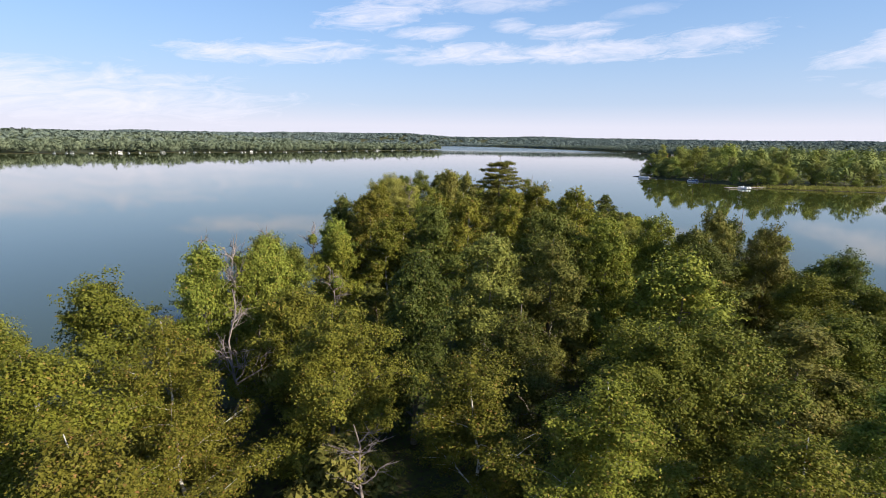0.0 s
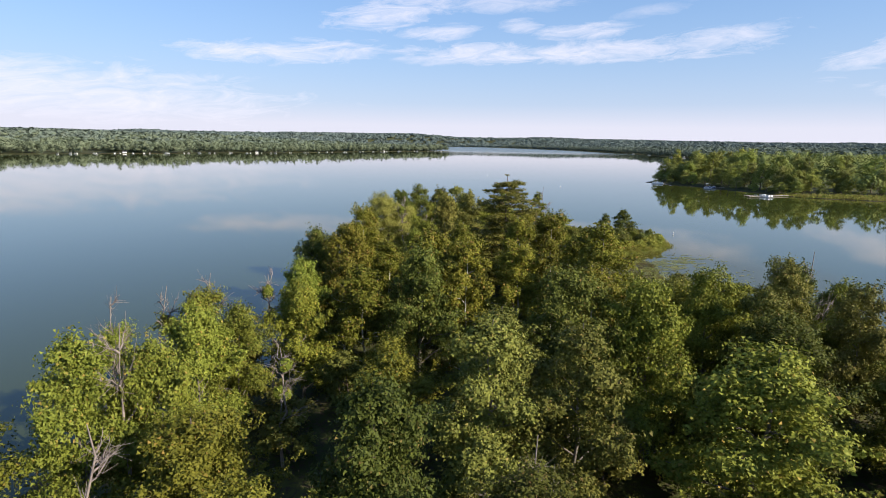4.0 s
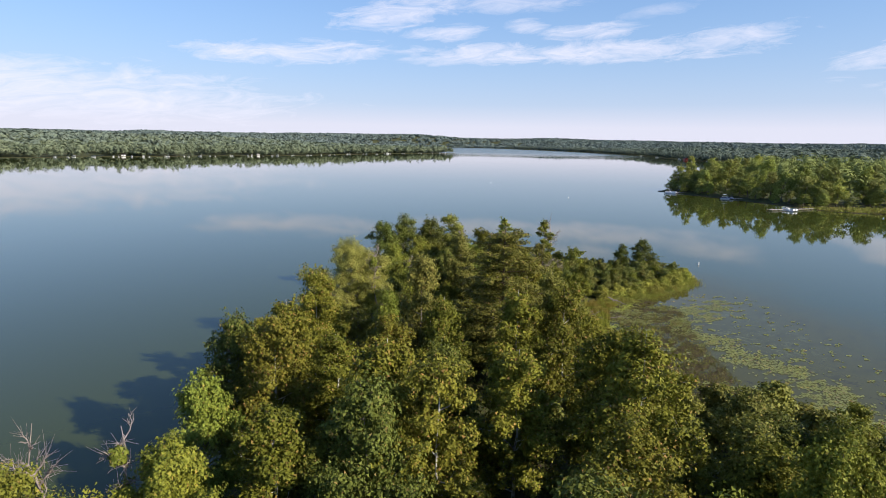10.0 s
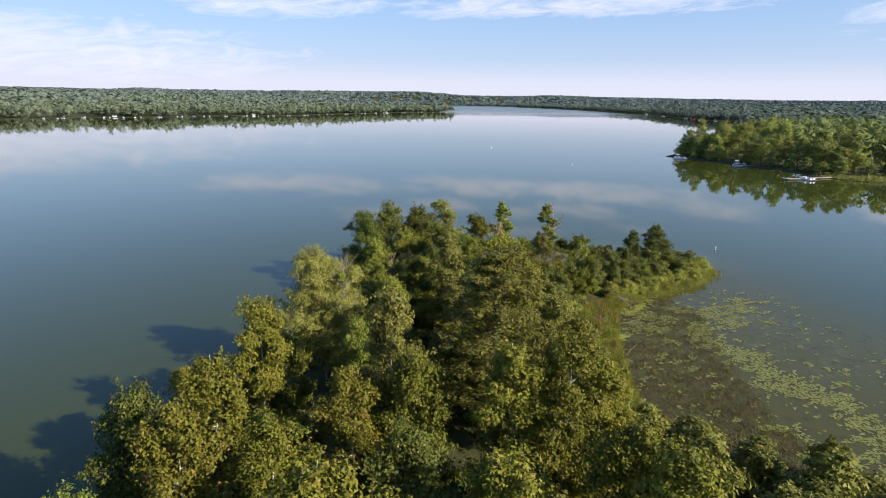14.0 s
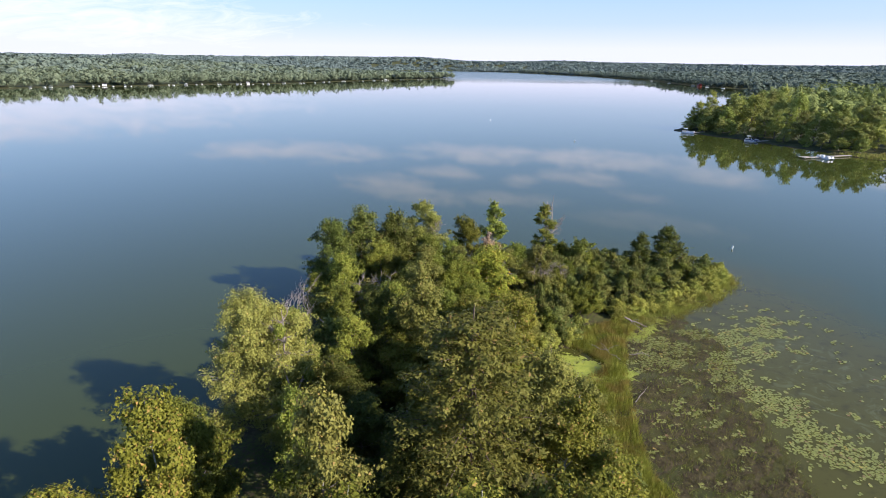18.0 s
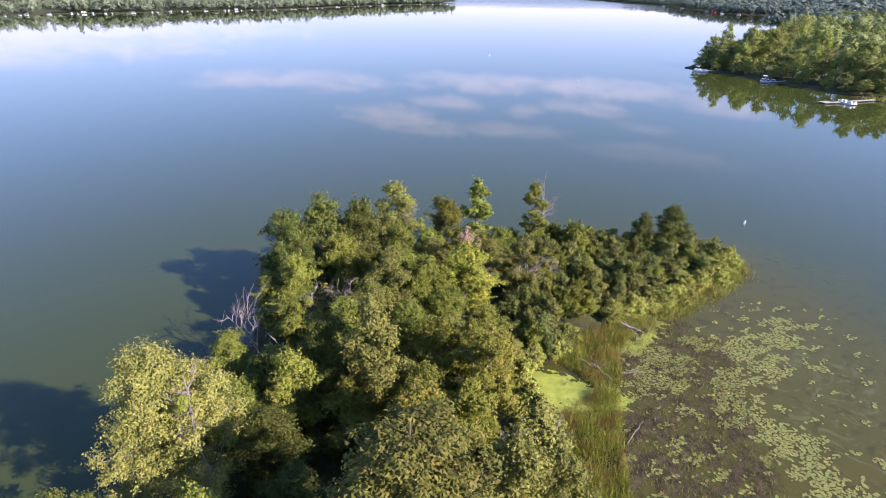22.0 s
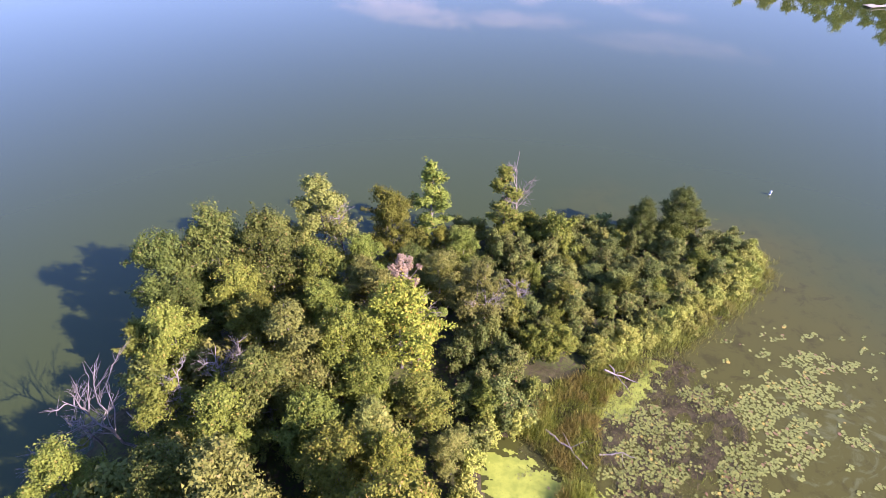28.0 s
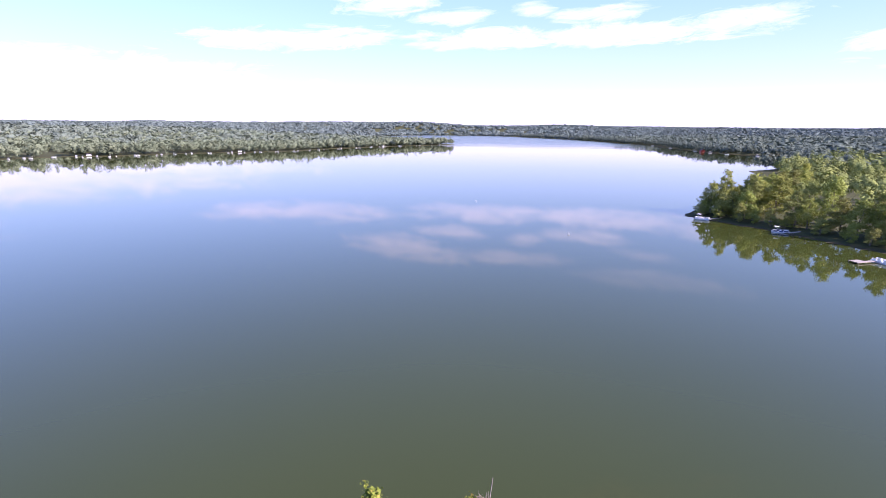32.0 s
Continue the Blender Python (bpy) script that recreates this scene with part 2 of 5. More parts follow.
BARK = {
    "white": bark_material("white_birch_bark", (0.62, 0.59, 0.53), (0.16, 0.13, 0.11), 2.2),
    "grey": bark_material("grey_bark", (0.20, 0.17, 0.14), (0.10, 0.085, 0.07), 3.0),
    "dead": bark_material("bleached_dead_wood", (0.28, 0.23, 0.20), (0.16, 0.13, 0.115), 2.5),
    "brown": bark_material("brown_bark", (0.13, 0.09, 0.065), (0.07, 0.05, 0.04), 3.0),
}


# ---------------------------------------------------------------- the plan: lake outline
PENINSULA_EAST = [(52, 58), (46, 69), (40, 76), (34, 81), (28, 85), (23.6, 90), (21.5, 95), (20.3, 100), (20.0, 106), (18.6, 109.5), (18.4, 114.5), (22, 116),
                  (26, 120.5), (30, 122), (34, 124), (37.7, 126), (40.5, 128), (43.6, 130.5), (47, 133.2), (50.3, 136.2), (52.5, 139.5)]
PENINSULA_WEST = [(51.5, 143), (48, 145.5), (40, 147), (30, 146), (20, 144.5), (8, 143), (0, 139), (-8, 131), (-12, 124), (-12, 110),
                  (-13.5, 95), (-15.5, 80), (-16.5, 66), (-17.5, 61), (-22, 55), (-25, 48), (-29, 36), (-38, 22)]
WEST_SHORE = [(-1100, 350), (-640, 600), (-525, 735), (-517, 770), (-500, 800), (-446, 832), (-405, 915), (-345, 965), (-300, 1000), (-255, 1085), (-215, 1190), (-132, 1345),
              (-62, 1440), (6, 1500)]
FAR_END = [(-6, 1545), (-150, 1750), (-400, 2300), (-460, 3000), (-200, 3520), (90, 3560), (270, 3240)]
EAST_SHORE = [(270, 3240), (360, 2800), (440, 2440), (488, 2130), (486, 1800), (512, 1600), (490, 1440), (472, 1290), (458, 1120), (470, 1040), (490, 985), (470, 860), (400, 740), (307, 668)]
HEADLAND = [(250, 520), (185, 430), (140, 385), (124, 364), (129, 352), (141, 332), (152, 306), (161, 283), (168, 268), (186, 260), (208, 253), (260, 190)]
LAKE = [(-900, -260)] + WEST_SHORE + FAR_END + EAST_SHORE[1:] + HEADLAND + [(300, 100), (250, 20), (160, -20), (110, 0), (85, 20), (66, 38)] + PENINSULA_EAST + PENINSULA_WEST + [
    (-60, 5), (-120, -60), (-300, -180)]
MARSH = [(38.0, 125.6), (42.0, 119), (40.5, 111), (39.0, 103), (37.5, 91), (39, 82), (40, 76), (28, 85), (23, 91), (21, 100), (20.5, 106), (22, 114), (27, 121)]


def signed(points, outline):
    """Distance from an outline, positive inside it."""
    p = np.asarray(points, float)
    best = np.full(len(p), 1e9)
    inside = np.zeros(len(p), bool)
    n = len(outline)
    for i in range(n):
        a, b = np.array(outline[i], float), np.array(outline[(i + 1) % n], float)
        ab, ap = b - a, p - a
        u = np.clip((ap @ ab) / (ab @ ab), 0, 1)
        best = np.minimum(best, np.hypot(*(ap - u[:, None] * ab).T))
        cross = ((a[1] > p[:, 1]) != (b[1] > p[:, 1]))
        with np.errstate(divide="ignore", invalid="ignore"):
            xi = a[0] + (p[:, 1] - a[1]) * (b[0] - a[0]) / (b[1] - a[1] if b[1] != a[1] else 1e-9)
        inside ^= cross & (p[:, 0] < xi)
    return np.where(inside, best, -best)


def step(x, lo, hi):
    u = np.clip((x - lo) / (hi - lo), 0, 1)
    return u * u * (3 - 2 * u)


def waves(x, y, size, seed):
    """Smooth uneven values between about -1 and 1."""
    r = np.random.RandomState(seed)
    total = np.zeros_like(x)
    for k in range(7):
        a, f, ph = r.uniform(0, 6.28), r.uniform(0.6, 1.7) / size, r.uniform(0, 6.28)
        total += np.sin((x * math.cos(a) + y * math.sin(a)) * f * 6.28 + ph)
    return total / 3.5


def ground_height(x, y):
    p = np.stack([x, y], 1)
    lake = signed(p, LAKE) + 0.5 * waves(x, y, 7, 3)
    land = -lake
    near = np.exp(-((x - 12) ** 2 + (y - 80) ** 2) / 140.0 ** 2)
    z = np.where(lake > 0, -0.10 - 0.10 * lake, 0.15 + 0.05 * np.minimum(land, 12))
    z = np.maximum(z, -2.5)
    z += np.where(land > 0, 0.18 * waves(x, y, 6, 5) * np.clip(land / 3, 0, 1), 0)
    # hills behind the far shores, and the ridge that closes the view
    reach = np.hypot(x - 10, y - 60)
    az = np.degrees(np.arctan2(x - 10, y - 60))
    far = step(reach, 330, 700)
    hill = np.maximum(25 * step(-x, -100, 350) * step(land, 60, 750), 11 * step(x, 200, 900) * step(land, 80, 900))
    hill *= 1.0 + 0.16 * waves(x, y, 700, 8)
    rise = 0.29 + 0.27 * np.exp(-(az / 17) ** 2) + 0.13 * np.exp(-((az + 29.6) / 1.7) ** 4) + 0.08 * np.exp(-((az + 17) / 1.6) ** 2) + 0.05 * np.exp(-((az - 9) / 2.0) ** 2)
    hill += (25 + 75 * rise - 14) * step(reach, 2500, 4300) * step(land, 20, 500)
    z += np.where(land > 0, hill * far, 0)
    marsh = signed(p, MARSH)
    mud = 0.014 + 0.05 * waves(x, y, 3.1, 11) + 0.03 * waves(x, y, 1.2, 12)
    z = np.where(lake > 0, z + (np.maximum(z, mud) - z) * step(marsh, -2.5, 1.0), z)
    pool = np.hypot((x - 23.5) / 5.5, (y - 111.3) / 3.2)
    z = np.where(lake > 0, z - 0.16 * (1 - step(pool, 0.7, 1.2)), z)
    return z


def height_at(x, y):
    return float(ground_height(np.array([float(x)]), np.array([float(y)]))[0])


def mesh_from(name, verts, faces, mats=(), smooth=False, slots=None):
    me = bpy.data.meshes.new(name)
    if isinstance(verts, np.ndarray) and isinstance(faces, np.ndarray):
        n, k = faces.shape
        me.vertices.add(len(verts))
        me.vertices.foreach_set("co", verts.astype(np.float32).ravel())
        me.loops.add(n * k)
        me.loops.foreach_set("vertex_index", faces.astype(np.int32).ravel())
        me.polygons.add(n)
        me.polygons.foreach_set("loop_start", np.arange(0, n * k, k, dtype=np.int32))
        me.update(calc_edges=True)
    else:
        me.from_pydata([tuple(v) for v in verts], [], [tuple(f) for f in faces])
    for m in mats:
        me.materials.append(m)
    if slots is not None:
        me.polygons.foreach_set("material_index", slots)
    if smooth:
        me.polygons.foreach_set("use_smooth", [True] * len(me.polygons))
    me.update()
    return me


def ground_material():
    n = Nodes("ground")
    pos = n.place()
    sep = n.add("ShaderNodeSeparateXYZ")
    n.put(sep.inputs[0], pos)
    broad, fine = n.noise(pos, 0.22, 5, 0.6), n.noise(pos, 2.6, 6, 0.7)
    grass = n.mix(n.ramp(broad, 0.35, 0.65), (0.035, 0.050, 0.012), (0.080, 0.085, 0.020))
    soil = n.mix(fine, (0.030, 0.024, 0.015), (0.070, 0.054, 0.034))
    land = n.mix(n.ramp(fine, 0.45, 0.62), grass, soil)
    mud = n.mix(n.ramp(n.noise(pos, 1.1, 6, 0.7), 0.40, 0.62), (0.034, 0.029, 0.012), (0.078, 0.060, 0.028))
    c = n.mix(n.ramp(sep.outputs[2], 0.10, 0.30), mud, land)
    n.surface(c, 0.95, n.bump(fine, 0.8, 0.12), spec=0.2)
    return n.mat


def water_material():
    n = Nodes("lake_water")
    pos = n.place()
    sep = n.add("ShaderNodeSeparateXYZ")
    n.put(sep.inputs[0], pos)
    # the silty shallows off the marsh shade over into the deep water
    dx = n.calc("DIVIDE", n.calc("SUBTRACT", sep.outputs[0], 44.0), 26.0)
    dy = n.calc("DIVIDE", n.calc("SUBTRACT", sep.outputs[1], 112.0), 40.0)
    r = n.calc("SQRT", n.calc("ADD", n.calc("MULTIPLY", dx, dx), n.calc("MULTIPLY", dy, dy)))
    r = n.calc("ADD", r, n.calc("MULTIPLY", n.calc("SUBTRACT", n.noise(pos, 0.06, 4, 0.6), 0.5), 0.9))
    shallow = n.calc("SUBTRACT", 1.0, n.ramp(r, 0.55, 1.25))
    weed = n.ramp(n.noise(pos, 0.55, 6, 0.72, 0.5), 0.50, 0.66)
    silt = n.mix(n.calc("MULTIPLY", weed, 0.5), (0.064, 0.060, 0.014), (0.030, 0.025, 0.008))
    deep = n.mix(n.noise(pos, 0.015, 3), (0.035, 0.045, 0.010), (0.043, 0.053, 0.012))
    # pale scum drawn out in swirls past the lilies
    sx = n.calc("DIVIDE", n.calc("SUBTRACT", sep.outputs[0], 48.5), 8.0)
    sy = n.calc("DIVIDE", n.calc("SUBTRACT", sep.outputs[1], 110.0), 15.0)
    sr = n.calc("ADD", n.calc("MULTIPLY", sx, sx), n.calc("MULTIPLY", sy, sy))
    curl = n.ramp(n.noise(pos, 0.32, 7, 0.66, 2.6), 0.50, 0.64)
    scum = n.calc("MULTIPLY", curl, n.calc("SUBTRACT", 1.0, n.ramp(sr, 0.25, 1.15)))
    silt = n.mix(n.calc("MULTIPLY", scum, 0.7), silt, (0.095, 0.100, 0.040))
    c = n.mix(shallow, deep, silt)
    mp = n.add("ShaderNodeMapping")
    n.put(mp.inputs["Vector"], pos)
    mp.inputs["Scale"].default_value = (1.0, 1.6, 1.0)
    mp.inputs["Rotation"].default_value = (0, 0, 0.5)
    small, large = n.noise(mp.outputs[0], 1.3, 3, 0.5), n.noise(mp.outputs[0], 0.05, 2)
    h = n.calc("ADD", n.calc("MULTIPLY", small, 0.6), n.calc("MULTIPLY", large, 2.0))
    ruffle = n.ramp(n.calc("ADD", sep.outputs[1], n.calc("MULTIPLY", n.noise(mp.outputs[0], 0.006, 3), 500.0)), 1350.0, 2100.0)
    n.surface(c, n.calc("ADD", 0.02, n.calc("MULTIPLY", ruffle, 0.20)), n.bump(h, 0.010, 0.25), ior=1.333, spec=n.calc("SUBTRACT", 0.5, n.calc("MULTIPLY", shallow, 0.22)))
    return n.mat


def polar_grid(cx, cy, radii, ang):
    turns = len(ang)
    x = cx + np.outer(radii, np.sin(ang))
    y = cy + np.outer(radii, np.cos(ang))
    i = np.arange(len(radii) - 1)[:, None] * turns
    j = np.arange(turns)[None]
    k = (j + 1) % turns
    faces = np.stack([i + j, i + k, i + turns + k, i + turns + j], -1).reshape(-1, 4)
    return x.ravel(), y.ravel(), faces


radii = np.r_[np.arange(0.3, 95, 1.25), np.geomspace(96, 4900, 190)]
fan = np.radians(np.r_[np.linspace(-48, 48, 160), np.linspace(50, 310, 140)])
gx, gy, gf = polar_grid(15.0, 88.0, radii, fan)
gz = ground_height(gx, gy)
ground = new("ground", mesh_from("ground", np.stack([gx, gy, gz], 1), gf[:, ::-1].copy(), [ground_material()], True))
tagged(ground, "wooded shore and hills of soil, grass and dark mud", "ground", kind="structure")

wx, wy, wf = polar_grid(15.0, 88.0, np.r_[np.array([0.5, 40, 90]), np.geomspace(140, 4950, 14)], np.linspace(0, 2 * np.pi, 96, endpoint=False))
water = new("water", mesh_from("water", np.stack([wx, wy, 0 * wx], 1), wf[:, ::-1].copy(), [water_material()], True))
tagged(water, "calm greenish lake water mirroring the sky", "lake", kind="structure")


# ---------------------------------------------------------------- trees
def part(name, me, parent, label=""):
    ob = new(name, me)
    ob.parent = parent
    return tagged(ob, label)


def tube(points, radii_, sides=6):
    """Verts and quads of a tapering bent tube."""
    pts = np.asarray(points, float)
    vs, fs = [], []
    ahead = np.gradient(pts, axis=0)
    ahead /= np.linalg.norm(ahead, axis=1)[:, None] + 1e-9
    for p, d, r in zip(pts, ahead, radii_):
        side = np.cross(d, (0.31, 0.17, 0.93) if abs(d[2]) < 0.9 else (1, 0, 0))
        side /= np.linalg.norm(side)
        up = np.cross(side, d)
        for k in range(sides):
            a = 2 * math.pi * k / sides
            vs.append(p + r * (math.cos(a) * side + math.sin(a) * up))
    for i in range(len(pts) - 1):
        for k in range(sides):
            a, b = i * sides + k, i * sides + (k + 1) % sides
            fs.append((a, b, b + sides, a + sides))
    return vs, fs


def join(pieces):
    vs, fs = [], []
    for v, f in pieces:
        o = len(vs)
        vs += list(v)
        fs += [tuple(i + o for i in q) for q in f]
    return vs, fs


def leaves(rng, clumps, count, size, flat=0.85, up=0.45, length=1.3, hang=0.0):
    """Leaf sprays scattered over clumps (x, y, z, radius): pointed blades that face out and up."""
    c = np.asarray(clumps, float)
    w = c[:, 3] ** 1.8
    pick = rng.choice(len(c), count, p=w / w.sum())
    d = rng.normal(size=(count, 3))
    d /= np.linalg.norm(d, axis=1)[:, None]
    reach = c[pick, 3] * (0.30 + 0.75 * rng.uniform(size=count) ** 0.6)
    pos = c[pick, :3] + d * reach[:, None] * np.array([1, 1, flat])
    pos[:, 2] -= hang * rng.exponential(1.0, count) * c[pick, 3]
    nrm = 0.75 * d + up * np.array([0, 0, 1]) + 0.38 * rng.normal(size=(count, 3))
    return blade_leaves(rng, pos, nrm, size, length)


def blade_leaves(rng, pos, nrm, size, length=1.3):
    count = len(pos)
    nrm = nrm / np.linalg.norm(nrm, axis=1)[:, None]
    t = np.cross(nrm, rng.normal(size=(count, 3)))
    t /= np.linalg.norm(t, axis=1)[:, None]
    b = np.cross(nrm, t)
    s = size * rng.uniform(0.55, 1.45, count)[:, None]
    verts = np.stack([pos - t * s * 0.5 * length, pos + t * s * 0.2 + b * s * 0.55, pos + t * s * 0.45 * length - b * s * 0.4], 1).reshape(-1, 3)
    return verts, np.arange(count * 3).reshape(-1, 3)


def lobed(rng, lobes, count, size, length=1.3, bunches=26):
    """Leaves in ragged tufts over the outer skin of rounded lobes (x, y, z, radius)."""
    c = np.asarray(lobes, float)
    w = c[:, 3] ** 2
    many = len(c) * bunches
    of = rng.choice(len(c), many, p=w / w.sum())
    way = rng.normal(size=(many, 3))
    way[:, 2] += 0.30
    way /= np.linalg.norm(way, axis=1)[:, None]
    r = c[of, 3]
    seat = c[of, :3] + way * (r * rng.uniform(0.50, 1.16, many))[:, None] * (1, 1, 0.9)
    tuft = (0.10 + 0.17 * r) * rng.uniform(0.6, 1.35, many)
    pick = rng.choice(many, count, p=tuft ** 1.6 / (tuft ** 1.6).sum())
    off = np.clip(rng.normal(size=(count, 3)), -1.5, 1.5) * (1, 1, 0.7)
    along = np.minimum(np.abs(rng.normal(size=count)), 1.2) - 0.4
    pos = seat[pick] + (off * 0.75 + way[pick] * along[:, None] * 1.2) * tuft[pick][:, None]
    nrm = 0.60 * way[pick] + 0.30 * off + np.array([0, 0, 0.30]) + 0.52 * rng.normal(size=(count, 3))
    return blade_leaves(rng, pos, nrm, size, length)


def twigs(rng, sprays, count, size, flat=0.6, droop=0.0, length=1.3):
    """Leaves set along twigs (start, end, radius): feathery fans that thin out to a point."""
    a = np.array([q[0] for q in sprays], float)
    b = np.array([q[1] for q in sprays], float)
    r = np.array([q[2] for q in sprays], float)
    w = (np.linalg.norm(b - a, axis=1) + 0.3) * r
    pick = rng.choice(len(a), count, p=w / w.sum())
    u = rng.uniform(size=count) ** 0.85
    # leaves sit in small bunches along the twig
    u = u + 0.05 * np.sin(u * 37.0 + pick * 1.7)
    off = rng.normal(size=(count, 3)) * (r[pick] * (1.0 - 0.55 * u) * 0.62)[:, None] * (1, 1, flat)
    pos = a[pick] + (b - a)[pick] * u[:, None] + off
    pos[:, 2] -= droop * r[pick] * (u ** 2 + rng.exponential(0.5, count))
    ahead = (b - a)[pick]
    ahead /= np.linalg.norm(ahead, axis=1)[:, None] + 1e-6
    side = off / (np.linalg.norm(off, axis=1)[:, None] + 1e-6)
    nrm = 0.50 * ahead + 0.42 * side + np.array([0, 0, 0.45]) + 0.52 * rng.normal(size=(count, 3))
    return blade_leaves(rng, pos, nrm, size, length)


def bend(rng, a, b, n=5, wob=0.06, sag=0.0):
    a, b = np.array(a, float), np.array(b, float)
    u = np.linspace(0, 1, n)[:, None]
    p = a + (b - a) * u
    ln = np.linalg.norm(b - a)
    p[1:-1] += rng.normal(size=(n - 2, 3)) * ln * wob
    p[:, 2] += sag * ln * (np.sin(u[:, 0] * math.pi)) * 0.5
    return p


SPECIES = {
    # nominal height and crown radius, bare part of the trunk, limbs, their rise, sprays and their size
    "birch": dict(h=13.0, r=3.2, base=0.08, limbs=15, rise=0.60, count=16000, size=0.20, leaf="birch", bark="white", clump=0.72, sub=8, top=0.66, trunk=0.13, hang=0.35),
    "maple": dict(h=12.0, r=4.0, base=0.08, limbs=16, rise=0.50, count=17000, size=0.225, leaf="maple", bark="grey", clump=0.9, sub=8, top=0.70, trunk=0.18, hang=0.0),
    "elder": dict(h=11.0, r=3.4, base=0.08, limbs=14, rise=0.65, count=13000, size=0.215, leaf="elder", open=0.55, bark="grey", clump=0.76, sub=7, top=0.64, trunk=0.15, hang=0.1),
    "oak": dict(h=13.0, r=4.2, base=0.08, limbs=16, rise=0.45, count=17000, size=0.225, leaf="oak", bark="grey", clump=0.95, sub=8, top=0.72, trunk=0.22, hang=0.0),
    "ash": dict(h=12.0, r=3.0, base=0.08, limbs=14, rise=0.70, count=13000, size=0.20, leaf="ash", bark="grey", clump=0.72, sub=7, top=0.62, trunk=0.14, hang=0.1),
    "willow": dict(h=14.0, r=4.6, base=0.08, limbs=18, rise=0.60, count=34000, size=0.18, open=0.25, leaf="willow", bark="grey", clump=0.85, sub=9, top=0.80, trunk=0.28, hang=0.15),
    "yellow": dict(h=9.5, r=3.3, base=0.08, limbs=14, rise=0.60, count=12000, size=0.21, leaf="yellow", bark="grey", clump=0.70, sub=7, top=0.62, trunk=0.13, hang=0.1),
    "poplar": dict(h=12.0, r=1.5, base=0.22, limbs=16, rise=0.90, count=5200, size=0.21, leaf="elder", open=0.6, bark="grey", clump=0.50, sub=3, top=0.75, trunk=0.12, hang=0.1),
    "scrub": dict(h=4.0, r=1.7, base=0.02, limbs=9, rise=0.8, count=3900, size=0.17, leaf="scrub", bark="brown", clump=0.36, sub=4, top=0.7, trunk=0.04, hang=0.1),
    "fringe": dict(h=1.8, r=1.2, base=0.02, limbs=7, rise=0.8, count=1500, size=0.15, leaf="verge", bark="brown", clump=0.40, sub=3, top=0.7, trunk=0.03, hang=0.1),
    "bush": dict(h=5.5, r=2.3, base=0.05, limbs=11, rise=0.7, count=6000, size=0.19, leaf="maple", bark="brown", clump=0.60, sub=5, top=0.75, trunk=0.07, hang=0.0),
    "under": dict(h=6.0, r=2.4, base=0.05, limbs=8, rise=0.6, count=3800, size=0.25, leaf="ash", bark="brown", clump=0.70, sub=2, top=0.7, trunk=0.07, hang=0.1),
    "shade": dict(h=17.0, r=5.4, base=0.02, limbs=14, rise=0.55, count=8000, size=0.40, leaf="bright", bark="grey", clump=1.25, sub=3, top=0.70, trunk=0.28, hang=0.1),
    "grove": dict(h=16.0, r=4.8, base=0.02, limbs=14, rise=0.60, count=7400, size=0.38, leaf="dull", bark="grey", clump=1.15, sub=3, top=0.68, trunk=0.25, hang=0.1),
}
SMALL = ("scrub", "fringe", "bush", "under")
KIND = {
    "birch": ("birch_tree", "tall birch with yellow-green leaves and a white trunk", "birch tree"),
    "maple": ("maple_tree", "broad maple with dense mid-green leaves", "maple tree"),
    "elder": ("box_elder_tree", "box elder with light green foliage and open limbs", "box elder"),
    "oak": ("oak_tree", "rounded oak with dense dark green foliage", "oak tree"),
    "ash": ("ash_tree", "slender ash with grey-green foliage", "ash tree"),
    "willow": ("willow_tree", "large willow with pale yellow-green foliage", "willow tree"),
    "yellow": ("turning_tree", "small maple with leaves turned yellow-green", "maple tree"),
    "poplar": ("poplar_tree", "thin tall poplar with sparse tufts of leaves", "poplar tree"),
    "scrub": ("willow_shrub", "grey-green willow shrub of the shore thicket", "shrub"),
    "bush": ("alder_bush", "rounded dark green alder bush by the water", "bush"),
    "fringe": ("shore_shrub", "low yellow-green shrub on the water's edge", "shrub"),
    "shade": ("lakeside_tree", "tall broad lakeside tree with green foliage", "tree"),
    "grove": ("lakeside_tree", "tall lakeside tree with grey-green foliage", "tree"),
    "under": ("understory_tree", "low understory tree with green leaves under taller trees", "tree"),
}


